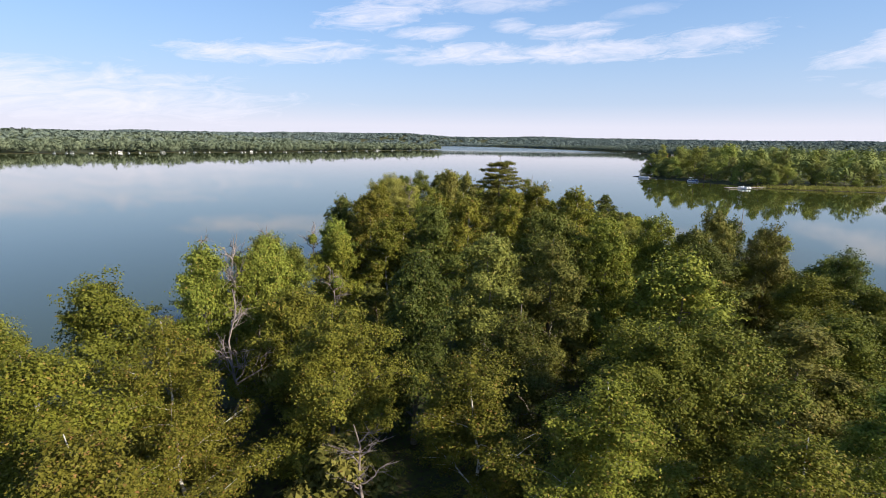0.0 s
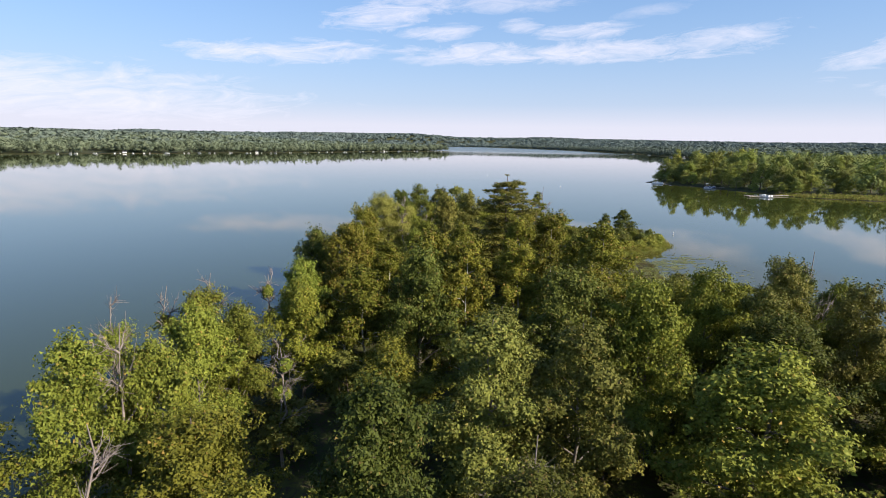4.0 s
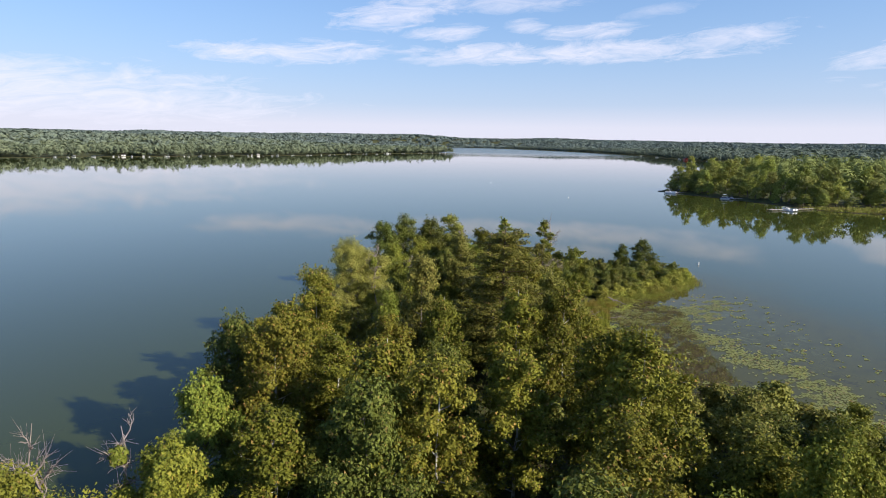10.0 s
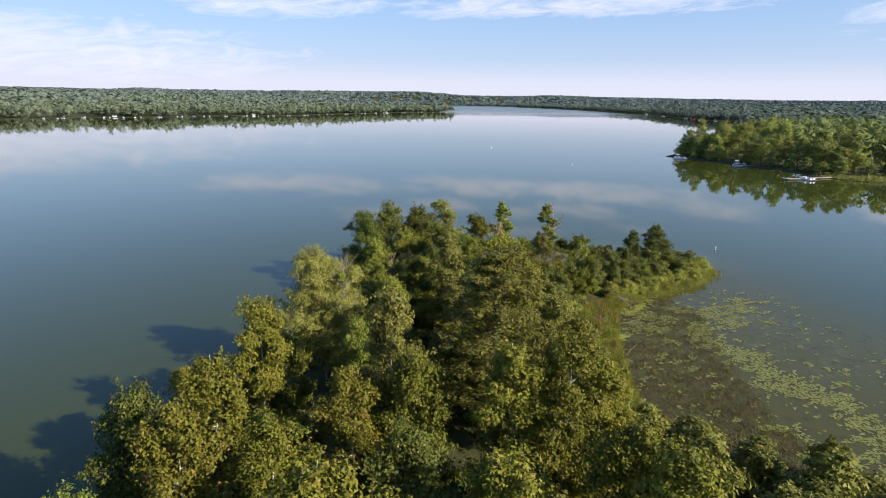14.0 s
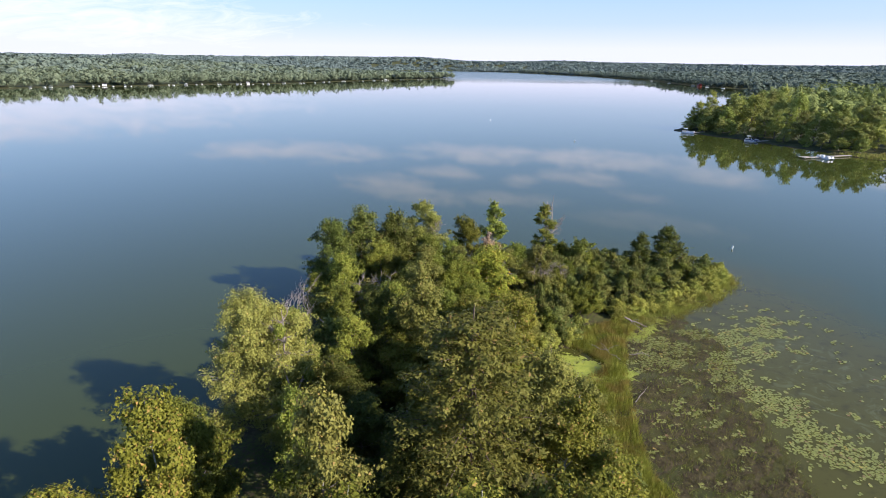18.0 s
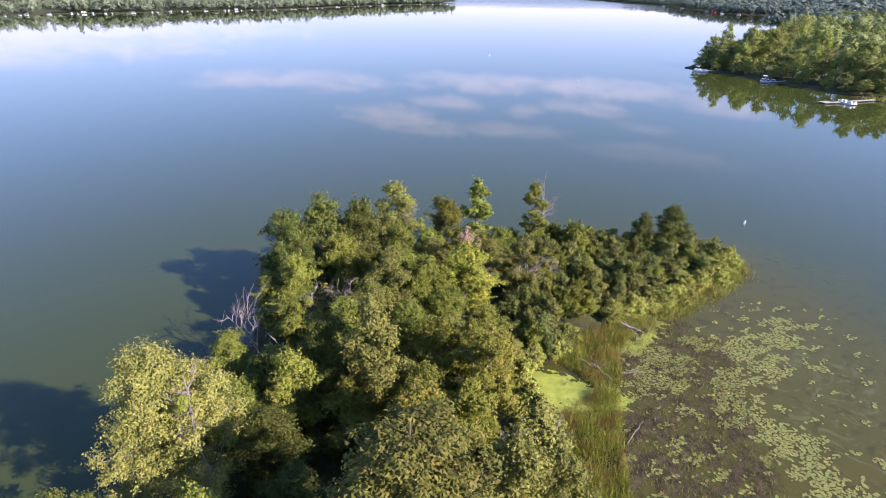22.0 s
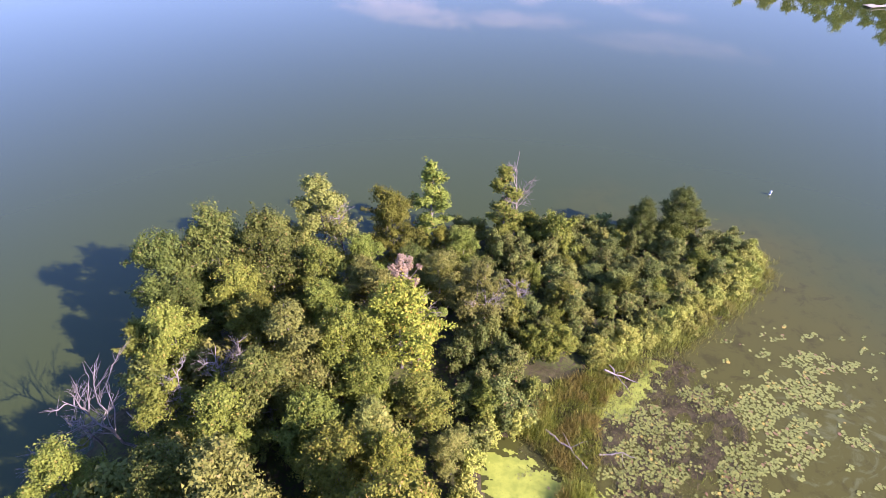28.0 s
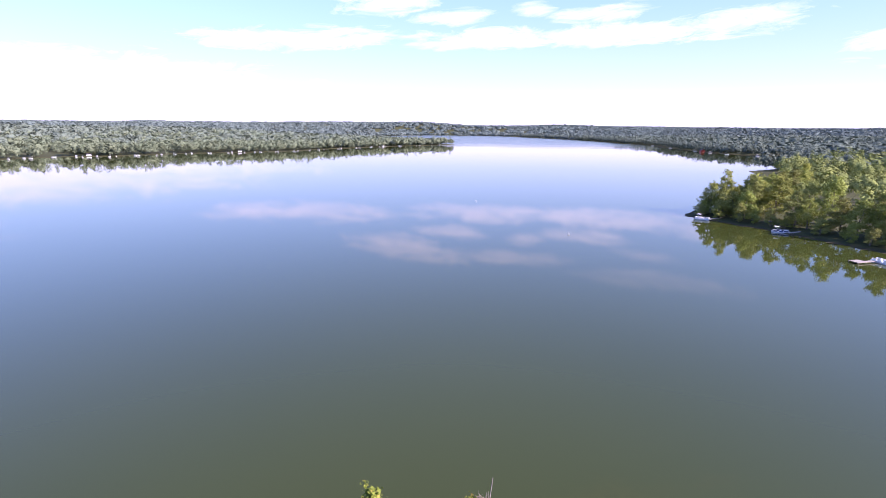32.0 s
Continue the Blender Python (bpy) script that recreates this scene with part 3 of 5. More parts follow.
def build_tree(species, seed, fine=0):
    s = SPECIES[species]
    rng = np.random.RandomState(seed)
    H, R = s["h"], s["r"]
    name, label, category = KIND[species]
    root = tagged(new(name), label, category)
    lean = rng.normal(size=2) * 0.04 * H
    stems = 3 if species in SMALL else 1
    trunk_pieces, sprays, lobes, limb_meshes = [], [], [], []
    spine = bend(rng, (0, 0, -0.5), (lean[0], lean[1], H * 0.96), 7, 0.012)
    trunk_pieces.append(tube(spine, np.linspace(s["trunk"], s["trunk"] * 0.12, 7) * np.r_[1.5, np.ones(6)], 7))
    for k in range(stems - 1):
        a = rng.uniform(0, 6.28)
        tip = (math.cos(a) * R * 0.6, math.sin(a) * R * 0.6, H * rng.uniform(0.7, 0.9))
        trunk_pieces.append(tube(bend(rng, (0, 0, -0.3), tip, 5, 0.03), np.linspace(s["trunk"] * 0.8, s["trunk"] * 0.15, 5), 5))
        sprays.append((np.array(tip) * (0.5, 0.5, 0.6), np.array(tip), s["clump"]))
    turn = rng.uniform(0, 6.28)
    for k in range(s["limbs"]):
        u = (k + rng.uniform(0, 0.7)) / s["limbs"]
        z0 = H * (s["base"] + (0.90 - s["base"]) * u)
        f = z0 / H
        start = np.array([np.interp(z0, spine[:, 2], spine[:, 0]), np.interp(z0, spine[:, 2], spine[:, 1]), z0])
        rel = (f - s["base"]) / (1 - s["base"])
        width = math.sin(math.pi * min(1.0, 0.22 + 0.78 * rel) ** s["top"]) ** 0.75 if rel < 0.98 else 0.1
        out = R * max(0.22, width) * rng.uniform(0.72, 1.12)
        turn += 2.4 + rng.uniform(-0.4, 0.4)
        tip = start + np.array([math.cos(turn) * out, math.sin(turn) * out, out * s["rise"] * rng.uniform(0.4, 1.1)])
        tip[2] = min(tip[2], H * 0.99)
        limb = bend(rng, start, tip, 5, 0.04, 0.12)
        r0 = s["trunk"] * 0.45 * (1 - 0.6 * u)
        pieces = [tube(limb, np.linspace(r0, r0 * 0.25, 5), 5)]
        way = np.array([math.cos(turn), math.sin(turn), 0.35])
        sprays.append((start + (tip - start) * 0.45, tip + way * 0.12 * out, s["clump"] * rng.uniform(0.55, 0.85)))
        big = R * rng.uniform(0.20, 0.42)
        seat_at = start + (tip - start) * max(0.35, 1.0 - 0.75 * big / max(out, 0.3))
        lobes.append((*seat_at, big))
        if k % 2:
            seat_at = start + (tip - start) * 0.4 + rng.normal(size=3) * 0.12 * R
            lobes.append((*seat_at, R * rng.uniform(0.20, 0.34)))
        for q in range(s["sub"]):
            v = rng.uniform(0.25, 0.97)
            at = np.array([np.interp(v, np.linspace(0, 1, 5), limb[:, i]) for i in range(3)])
            d = np.array([math.cos(turn) + rng.normal() * 0.8, math.sin(turn) + rng.normal() * 0.8, rng.uniform(-0.25, 0.8)])
            end = at + d / np.linalg.norm(d) * out * rng.uniform(0.26, 0.52)
            pieces.append(tube(np.stack([at, (at + end) / 2 + rng.normal(size=3) * 0.06, end]), [r0 * 0.4, r0 * 0.3, r0 * 0.12], 4))
            sprays.append((at + (end - at) * 0.3, end, s["clump"] * rng.uniform(0.45, 0.8)))
            for w in range(3):
                root_at = at + (end - at) * rng.uniform(0.35, 1.0)
                d2 = d / np.linalg.norm(d) * 0.6 + rng.normal(size=3) * (0.75, 0.75, 0.45) + (0, 0, 0.22)
                sprays.append((root_at, root_at + d2 * out * rng.uniform(0.10, 0.24), s["clump"] * rng.uniform(0.30, 0.58)))
        limb_meshes.append(join(pieces))
    for k in range(7):
        d = rng.normal(size=3) * (0.16 * R, 0.16 * R, 0.02 * H)
        top_at = np.array([lean[0], lean[1], H * 0.86])
        sprays.append((top_at, top_at + d + (0, 0, H * rng.uniform(0.06, 0.14)), s["clump"] * rng.uniform(0.35, 0.6)))
    bark = BARK[s["bark"]]
    part("trunk", mesh_from("trunk", *join(trunk_pieces), [bark], True), root)
    if species in SMALL or species in ("shade", "grove"):
        tagged(part("branchwork", mesh_from("branchwork", *join(limb_meshes), [bark], True), root), kind="stuff")
    else:
        for piece in limb_meshes:
            part("limb", mesh_from("limb", *piece, [bark], True), root)
    lobes.append((lean[0] * 0.95, lean[1] * 0.95, H * 0.90, R * 0.22))
    total, size = int(s["count"] * (1.05, 1.9, 2.6, 4.2)[fine]), s["size"] * (0.90, 0.74, 0.62, 0.44)[fine]
    share = s.get("open", 0.42)
    v1, f1 = lobed(rng, lobes, int(total * (1 - share)), size)
    v2, f2 = twigs(rng, sprays, int(total * share), size, droop=s["hang"], flat={"scrub": 1.1, "ash": 0.9, "elder": 0.8, "poplar": 1.0, "birch": 0.8}.get(species, 0.65))
    v, f = np.concatenate([v1, v2]), np.concatenate([f1, f2 + len(v1)])
    v[:, 2] = np.maximum(v[:, 2], 0.1)
    part("crown", mesh_from("crown", v, f, [LEAF[s["leaf"]]]), root)
    return root


def build_pine(seed):
    """A white pine: flat tiers of boughs on a straight trunk."""
    rng = np.random.RandomState(seed)
    H, R = 18.0, 4.6
    root = tagged(new("pine_tree"), "tall white pine with flat tiers of needles", "pine tree")
    spine = bend(rng, (0, 0, -0.5), (0.2, 0.1, H), 6, 0.006)
    part("trunk", mesh_from("trunk", *tube(spine, np.linspace(0.26, 0.03, 6), 7), [BARK["brown"]], True), root)
    clumps, limb = [], []
    for tier in range(14):
        z = H * (0.20 + 0.79 * tier / 14) + rng.uniform(-0.25, 0.25)
        out = R * (1 - ((z / H - 0.15) / 0.88) ** 3.0) * rng.uniform(0.8, 1.1) + 0.5
        for k in range(7):
            a = k * 0.898 + tier * 0.5 + rng.uniform(-0.25, 0.25)
            ln = out * rng.uniform(0.65, 1.1)
            tip = np.array([math.cos(a) * ln, math.sin(a) * ln, z + ln * rng.uniform(-0.06, 0.22)])
            limb.append(tube(np.stack([(0, 0, z), tip * (0.5, 0.5, 0.5) + np.array([0, 0, z]) * 0.5 + (0, 0, -0.1), tip]), [0.06, 0.04, 0.015], 4))
            for v in (0.3, 0.5, 0.68, 0.85, 1.0):
                clumps.append((tip[0] * v, tip[1] * v, z + (tip[2] - z) * v, 0.42 + 0.25 * (1 - v) + 0.15 * out / R))
                side = rng.uniform(-1, 1) * 0.42 * ln
                clumps.append((tip[0] * v - math.sin(a) * side, tip[1] * v + math.cos(a) * side, z + (tip[2] - z) * v + rng.uniform(-0.15, 0.15), 0.55))
    clumps.append((0.2, 0.1, H, 0.3))
    part("limb", mesh_from("limb", *join(limb), [BARK["brown"]], True), root)
    v, f = leaves(rng, clumps, 42000, 0.135, 0.40, 0.8, 1.9)
    part("crown", mesh_from("crown", v, f, [LEAF["pine"]]), root)
    return root


def build_snag(seed, H=9.0, spread=2.6, tufts=0):
    """A dead tree: bleached trunk and bare forking branches."""
    rng = np.random.RandomState(seed)
    root = tagged(new("dead_tree"), "bleached dead tree with bare forking branches", "dead tree")
    spine = bend(rng, (0, 0, -0.4), (rng.normal() * 0.5, rng.normal() * 0.5, H), 7, 0.03)
    part("trunk", mesh_from("trunk", *tube(spine, np.linspace(0.15, 0.025, 7), 6), [BARK["dead"]], True), root)
    ends = []
    for k in range(11):
        z = H * rng.uniform(0.35, 0.95)
        at = np.array([np.interp(z, spine[:, 2], spine[:, i]) for i in range(3)])
        a = rng.uniform(0, 6.28)
        ln = spread * rng.uniform(0.5, 1.1) * (1.25 - z / H)
        tip = at + np.array([math.cos(a) * ln, math.sin(a) * ln, ln * rng.uniform(0.5, 1.2)])
        limb = bend(rng, at, tip, 5, 0.07)
        pieces = [tube(limb, np.linspace(0.055, 0.018, 5), 5)]
        for q in range(6):
            v = rng.uniform(0.25, 1.0)
            b0 = np.array([np.interp(v, np.linspace(0, 1, 5), limb[:, i]) for i in range(3)])
            d = np.array([math.cos(a) + rng.normal() * 0.8, math.sin(a) + rng.normal() * 0.8, rng.uniform(0.1, 1.4)])
            e = b0 + d / np.linalg.norm(d) * ln * rng.uniform(0.25, 0.5)
            pieces.append(tube(bend(rng, b0, e, 4, 0.08), [0.022, 0.018, 0.014, 0.009], 4))
            for w in range(2):
                e2 = e + rng.normal(size=3) * (0.25, 0.25, 0.25) + d * 0.18
                pieces.append(tube(np.stack([(b0 + e) / 2, e2]), [0.013, 0.008], 3))
            ends.append(e)
        part("branch", mesh_from("branch", *join(pieces), [BARK["dead"]], True), root)
    if tufts:
        pick = rng.choice(len(ends), tufts)
        v, f = leaves(rng, [(*ends[i], 0.5) for i in pick], 1300, 0.18)
        part("crown", mesh_from("crown", v, f, [LEAF["elder"]]), root, "last tufts of green leaves")
    return root


PROTO = {}


def plant(key, maker, x, y, top, width=None, turn=None, base=None, label=""):
    """Stands a copy of a tree at x, y so that it reaches the height top."""
    nominal_h, nominal_r = (SPECIES[key[0]]["h"], SPECIES[key[0]]["r"]) if key[0] in SPECIES else (maker[1], maker[2])
    z = height_at(x, y) if base is None else base
    z = max(z, -0.1)
    sz = (top - z) / nominal_h
    sx = width / nominal_r if width else sz
    rot = turn if turn is not None else random.uniform(0, 360)
    m = pose(x, y, z, 0, 0, rot) @ Matrix.Diagonal((sx, sx, sz, 1))
    if key not in PROTO:
        ob = maker[0]() if isinstance(maker, tuple) else maker()
        PROTO[key] = ob
        ob.matrix_basis = m
    else:
        src = PROTO[key]
        keep = src.scale.copy()
        src.scale = (1, 1, 1)
        ob = copy_thing(src, m)
        src.scale = keep
    if label:
        tagged(ob, label)
    return ob


def tree(species, variant, x, y, top, width=None, label="", group=""):
    fine = 0 if species in SMALL or y > 200 else 3 if y < 31 else 2 if y < 58 or species == "willow" else 1
    if species not in SMALL and y < 200:
        top = top * 1.03 + 0.2
        width = width * 1.10 if width else width
    seed = 100 + 17 * variant + 1000 * list(SPECIES).index(species)
    ob = plant((species, variant, fine), lambda: build_tree(species, seed, fine), x, y, top, width, label=label)
    if group:
        tagged(ob, group=group)
    return ob


random.seed(4)
# species, x, y, height of the top, crown radius
TREES = [
    # the near wood
    ("birch", -15, 21, 12.5, 3.4), ("birch", -10.5, 17, 11.5, 3.2), ("birch", -19.5, 17.5, 11.0, 3.2), ("birch", -12.2, 25.0, 12.2, 2.8),
    ("maple", -21.5, 34.5, 11.2, 3.4), ("elder", -25.5, 30, 10.2, 3.0), ("birch", -22, 25, 11.0, 3.0), ("elder", -16.5, 38.5, 12.6, 2.8),
    ("elder", -13.5, 40.5, 12.2, 2.6), ("maple", -5.6, 28.8, 11.6, 3.6), ("maple", -9.5, 35.5, 10.6, 3.2), ("elder", -15, 47.5, 11.8, 2.8),
    ("oak", -1.4, 34.2, 13.0, 3.2), ("ash", 3.7, 40.2, 13.9, 3.0), ("birch", 2.5, 24.5, 10.6, 3.2), ("birch", 7.5, 21.5, 10.8, 3.4),
    ("ash", 8.6, 41, 13.6, 3.0), ("maple", 11.5, 27.5, 11.4, 4.0), ("elder", 15.8, 27.5, 10.6, 3.8), ("birch", 14, 19, 10.2, 3.3),
    ("elder", 17.9, 40.3, 12.4, 4.2), ("maple", 15, 48.2, 14.0, 3.4), ("oak", 10.5, 50, 14.0, 3.6), ("ash", 28.6, 56.9, 13.6, 2.6),
    ("ash", 31.5, 52.5, 13.2, 2.4), ("maple", 31.7, 46.5, 9.6, 3.4), ("maple", 35.4, 57.6, 8.8, 3.2), ("maple", 41, 58, 8.4, 3.4),
    ("oak", 24, 47, 11.6, 3.6), ("ash", 22.5, 33, 9.5, 3.4), ("maple", 27.5, 36, 9.0, 3.4), ("elder", 22, 24, 9.4, 3.2), ("birch", 20, 16, 9.6, 3.2),
    ("maple", 33.5, 38, 8.2, 3.2), ("birch", 28, 25.5, 8.6, 3.0), ("maple", 40, 48, 7.6, 3.2),
    ("maple", -27, 20, 9.5, 3.2), ("birch", 26, 13, 9.0, 3.2), ("oak", 5.5, 33, 9.5, 3.2), ("maple", -2.5, 46.5, 9.2, 3.0),
    ("elder", -17.6, 53.6, 11.0, 2.9), ("elder", -14.6, 53.2, 10.2, 2.4), ("elder", -21.8, 49.5, 9.2, 2.4), ("maple", -10.8, 58, 10.8, 2.8), ("birch", -5.5, 59.5, 12.3, 3.0), ("oak", -0.8, 59, 13.6, 3.2),
    ("ash", 5, 47, 12.6, 3.0), ("birch", 13.5, 56.5, 13.2, 3.2), ("maple", 21.5, 59, 10.5, 3.4), ("oak", 27, 66, 8.5, 3.2),
    # the middle of the point
    ("elder", -12.6, 64.4, 11.4, 2.4), ("oak", -12.4, 70.5, 13.2, 3.0), ("birch", -9.2, 67.9, 14.6, 3.0), ("birch", -0.8, 63.9, 14.8, 3.2),
    ("birch", 3.3, 60.5, 14.2, 2.8), ("birch", 16.2, 63.8, 15.6, 3.4), ("birch", 14.6, 68, 14.2, 3.0), ("birch", 8.5, 67, 13.2, 3.0),
    ("birch", -9.8, 82.3, 14.4, 2.8), ("maple", -9, 86, 11.2, 2.6), ("birch", -14, 79.5, 10.6, 2.8), ("birch", -9.8, 74, 13.6, 3.0),
    ("ash", 0.9, 80, 16.2, 2.6), ("birch", 2.8, 77, 13.6, 2.6), ("birch", -1, 76, 12.0, 2.8), ("birch", 10, 76.5, 14.6, 3.0),
    ("birch", 13.6, 75.5, 14.8, 2.8), ("birch", -4.5, 70.5, 12.4, 3.0), ("birch", 17, 81, 10.6, 2.8), ("oak", 3.5, 70, 11.6, 3.2),
    ("willow", -7.7, 96.0, 14.2, 4.2), ("oak", 4.6, 88, 8.2, 2.8), ("ash", 14.5, 93, 12.2, 2.6), ("birch", 15.5, 88, 11.5, 2.8),
    ("oak", -2.5, 99, 7.2, 2.8), ("ash", 5.6, 104, 14.8, 3.0), ("birch", 3.6, 101, 8.6, 2.6), ("birch", 9.5, 97, 12.0, 3.0),
    ("birch", 13.4, 104.5, 11.4, 2.8), ("ash", 18.4, 95.0, 8.5, 2.2), ("birch", 13.2, 109, 9.4, 2.0), ("maple", 9, 108.5, 9.4, 2.8),
    # the head of the point
    ("oak", -9.0, 125.5, 12.6, 3.3), ("oak", -4.8, 127.5, 13.2, 3.7), ("oak", -0.6, 128, 13.0, 3.5), ("ash", 2.8, 135, 13.3, 3.2),
    ("elder", -6, 119, 10.2, 2.4), ("elder", -2, 124.3, 9.8, 2.6), ("ash", 4.3, 117.5, 12.2, 2.6), ("maple", 7.5, 119.5, 10.2, 2.8),
    ("maple", 10, 116, 7.8, 2.6), ("yellow", 12, 122.2, 9.9, 3.7), ("ash", 18.8, 126.4, 9.2, 2.2), ("elder", -4.4, 113.6, 8.2, 2.6),
    ("elder", 0.5, 112, 9.4, 2.6), ("maple", 9.8, 137.5, 9.6, 2.6), ("poplar", 14.4, 141, 11.8, 1.9), ("poplar", 22.0, 140.4, 11.4, 1.7),
    ("oak", 38.6, 142.6, 6.3, 1.8), ("oak", 42.8, 143.5, 7.4, 2.4), ("bush", 28, 140, 6.4, 2.4), ("bush", 25, 142, 5.0, 2.0),
    ("under", -10, 104, 6.5, 2.6), ("under", -4, 106.5, 6.2, 2.4), ("elder", -9.5, 99.5, 8.0, 2.4), ("elder", 5.5, 124, 8.6, 2.4),
    ("bush", 35.6, 81.6, 4.2, 1.9), ("bush", 39.9, 77.2, 4.4, 1.9), ("under", 31, 83, 3.6, 1.8), ("under", 26, 82, 5.0, 2.4),
    ("under", 34.5, 74, 5.6, 2.4), ("under", 44, 68, 5.0, 2.4),
    ("ash", 24.6, 67, 10.2, 2.6), ("maple", 28.3, 63, 10.2, 2.8), ("oak", 33.0, 62.5, 12.0, 2.7), ("maple", 38, 64.5, 10.0, 2.8), ("ash", 22, 61.5, 10.6, 2.6),
    ("maple", 21.5, 54, 13.4, 2.8), ("ash", 23.8, 51, 13.0, 2.4), ("oak", 37.5, 50, 10.6, 2.8), ("elder", -2.1, 103.4, 9.4, 2.4),
    ("bush", 29, 78.5, 4.2, 2.0), ("bush", 32.5, 77, 4.4, 2.0), ("under", 37, 72.5, 5.0, 2.2), ("bush", 42.5, 73, 4.0, 2.0), ("under", 24.5, 78, 6.4, 2.4), ("bush", 30.2, 81.8, 3.2, 1.6),
    ("under", 21.5, 84.5, 5.4, 2.2), ("under", 20.5, 76, 7.0, 2.6), ("under", 30, 72, 6.4, 2.6), ("under", 26.5, 72.5, 6.8, 2.6),
    ("maple", 1.5, 121, 9.6, 2.6), ("elder", 4.0, 128.5, 9.8, 2.4), ("ash", 8.2, 128, 8.6, 2.4), ("elder", 6.5, 112.5, 8.6, 2.6), ("oak", 2.5, 114.5, 10.4, 2.6),
    ("elder", 14.5, 116, 6.4, 2.2), ("ash", 15.2, 130.5, 7.2, 2.2), ("elder", 7.5, 132.5, 7.6, 2.2), ("oak", -6.5, 122.5, 9.4, 2.4), ("elder", -9.5, 120.5, 7.4, 2.0),
    ("ash", 11.5, 112.5, 7.4, 2.2), ("oak", 0.5, 106.5, 11.2, 2.8), ("elder", -6.5, 103, 6.6, 2.4), ("maple", 8.5, 102, 9.0, 2.6), ("ash", 16.6, 112, 5.4, 1.4),
    ("ash", -1.5, 133, 9.6, 2.4), ("elder", 17.5, 136, 6.2, 2.0), ("oak", 12, 132.5, 6.8, 2.0), ("birch", 6.5, 94, 8.4, 2.6), ("oak", 0.5, 93.5, 6.8, 2.8),
    ("oak", -11.5, 89.5, 8.8, 2.4), ("birch", 12.5, 99.5, 9.8, 2.4), ("elder", -9.5, 108, 7.2, 2.4), ("elder", -3, 89, 10.2, 2.0), ("birch", 18.5, 86.5, 8.6, 2.4),
]
for i, (sp, x, y, top, w) in enumerate(TREES):
    tree(sp, i % (4 if sp in ("birch", "maple") else 3 if sp in ("oak", "ash", "elder") else 2 if sp in ("under", "bush", "poplar") else 1), x, y, top, w)
plant(("pine", 0), (lambda: build_pine(5), 18.0, 4.6), 9.2, 87.2, 18.6, 5.0)
for x, y, top, v in ((-13.4, 33.6, 11.4, 4), (-18.1, 57.6, 11.8, 1), (-20.1, 54, 11.6, 2), (-21.2, 49.4, 12.0, 0), (-14.6, 39.6, 13.6, 1), (-13.4, 57.9, 11.8, 3),
                     (23.4, 140.6, 13.2, 4), (4.8, 134.2, 11.4, 2), (-10.6, 112.6, 5.6, 2), (-3, 114.5, 9.2, 3), (-1, 116, 9.4, 2), (-12, 110, 5.0, 1), (33.6, 62.2, 13.6, 4),
                     (-9.5, 47.5, 9.5, 3), (6.5, 36.5, 9.8, 4), (-3.5, 24.5, 7.5, 2), (15.8, 99.4, 6.6, 2), (18.6, 102.4, 5.2, 0), (19.6, 125.6, 9.6, 4), (22, 128, 6.5, 3),
                     (-11.5, 100.5, 6.8, 4), (-5.4, 94.8, 14.4, 3), (0.4, 117.8, 8.6, 0), (13.6, 123.4, 8.4, 1)):
    plant(("snag", v), (lambda: build_snag(40 + v, tufts=3 if v in (1, 3) else 0), 9.0, 2.6), x, y, top, 2.4)

leaning = build_snag(77, 7.6, 4.4)
leaning.matrix_basis = pose(-7.4, 113.0, 0.3, 0, -32, 8)
tagged(leaning, "large bleached dead tree leaning out over the lake")
blush = tagged(new("reddened_tree"), "small maple top turned dusty pink, half bare", "maple tree")
blush.matrix_basis = pose(12.4, 125.0, 0.5)
r_ = np.random.RandomState(31)
part("trunk", mesh_from("trunk", *tube(bend(r_, (0, 0, -0.5), (0.2, 0.2, 11.0), 6, 0.01), np.linspace(0.12, 0.02, 6), 6), [BARK["grey"]], True), blush)
tips = [(r_.normal() * 0.75, r_.normal() * 0.75, r_.uniform(8.0, 11.4), 0.5) for k in range(22)]
for x, y, z, q in tips[:12]:
    part("limb", mesh_from("limb", *tube(np.array([(0.1, 0.1, z - 2.0), (x * 0.5, y * 0.5, z - 0.8), (x, y, z)]), [0.05, 0.035, 0.012], 5), [BARK["dead"]], True), blush)
part("crown", mesh_from("crown", *leaves(r_, [(a, b, c, 0.36) for a, b, c, d in tips], 1500, 0.15), [LEAF["pink"]]), blush)

# thicket on the head of the point
rng = np.random.RandomState(9)
spots = []
while len(spots) < 150:
    x, y = rng.uniform(12, 52), rng.uniform(110, 146)
    d = -signed(np.array([[x, y]]), LAKE)[0]
    if d < (1.0 if y > 138 or x < 22 else 3.0) or (x < 17 and y < 130) or any((x - a) ** 2 + (y - b) ** 2 < 1.25 ** 2 for a, b in spots):
        continue
    spots.append((x, y))
for x, y in spots:
    d = -signed(np.array([[x, y]]), LAKE)[0]
    pick = rng.uniform()
    lift = min(d, 5) * (0.40 if x < 28 else 0.13)
    if pick < 0.70:
        tree("scrub", rng.randint(4), x, y, rng.uniform(1.6, 3.4) + lift, rng.uniform(0.95, 1.7))
    elif pick < 0.86:
        tree("under", rng.randint(2), x, y, rng.uniform(2.4, 3.6) + lift, rng.uniform(1.2, 1.9))
    else:
        tree("bush", rng.randint(2), x, y, rng.uniform(2.2, 3.6) + lift, rng.uniform(1.1, 1.7))

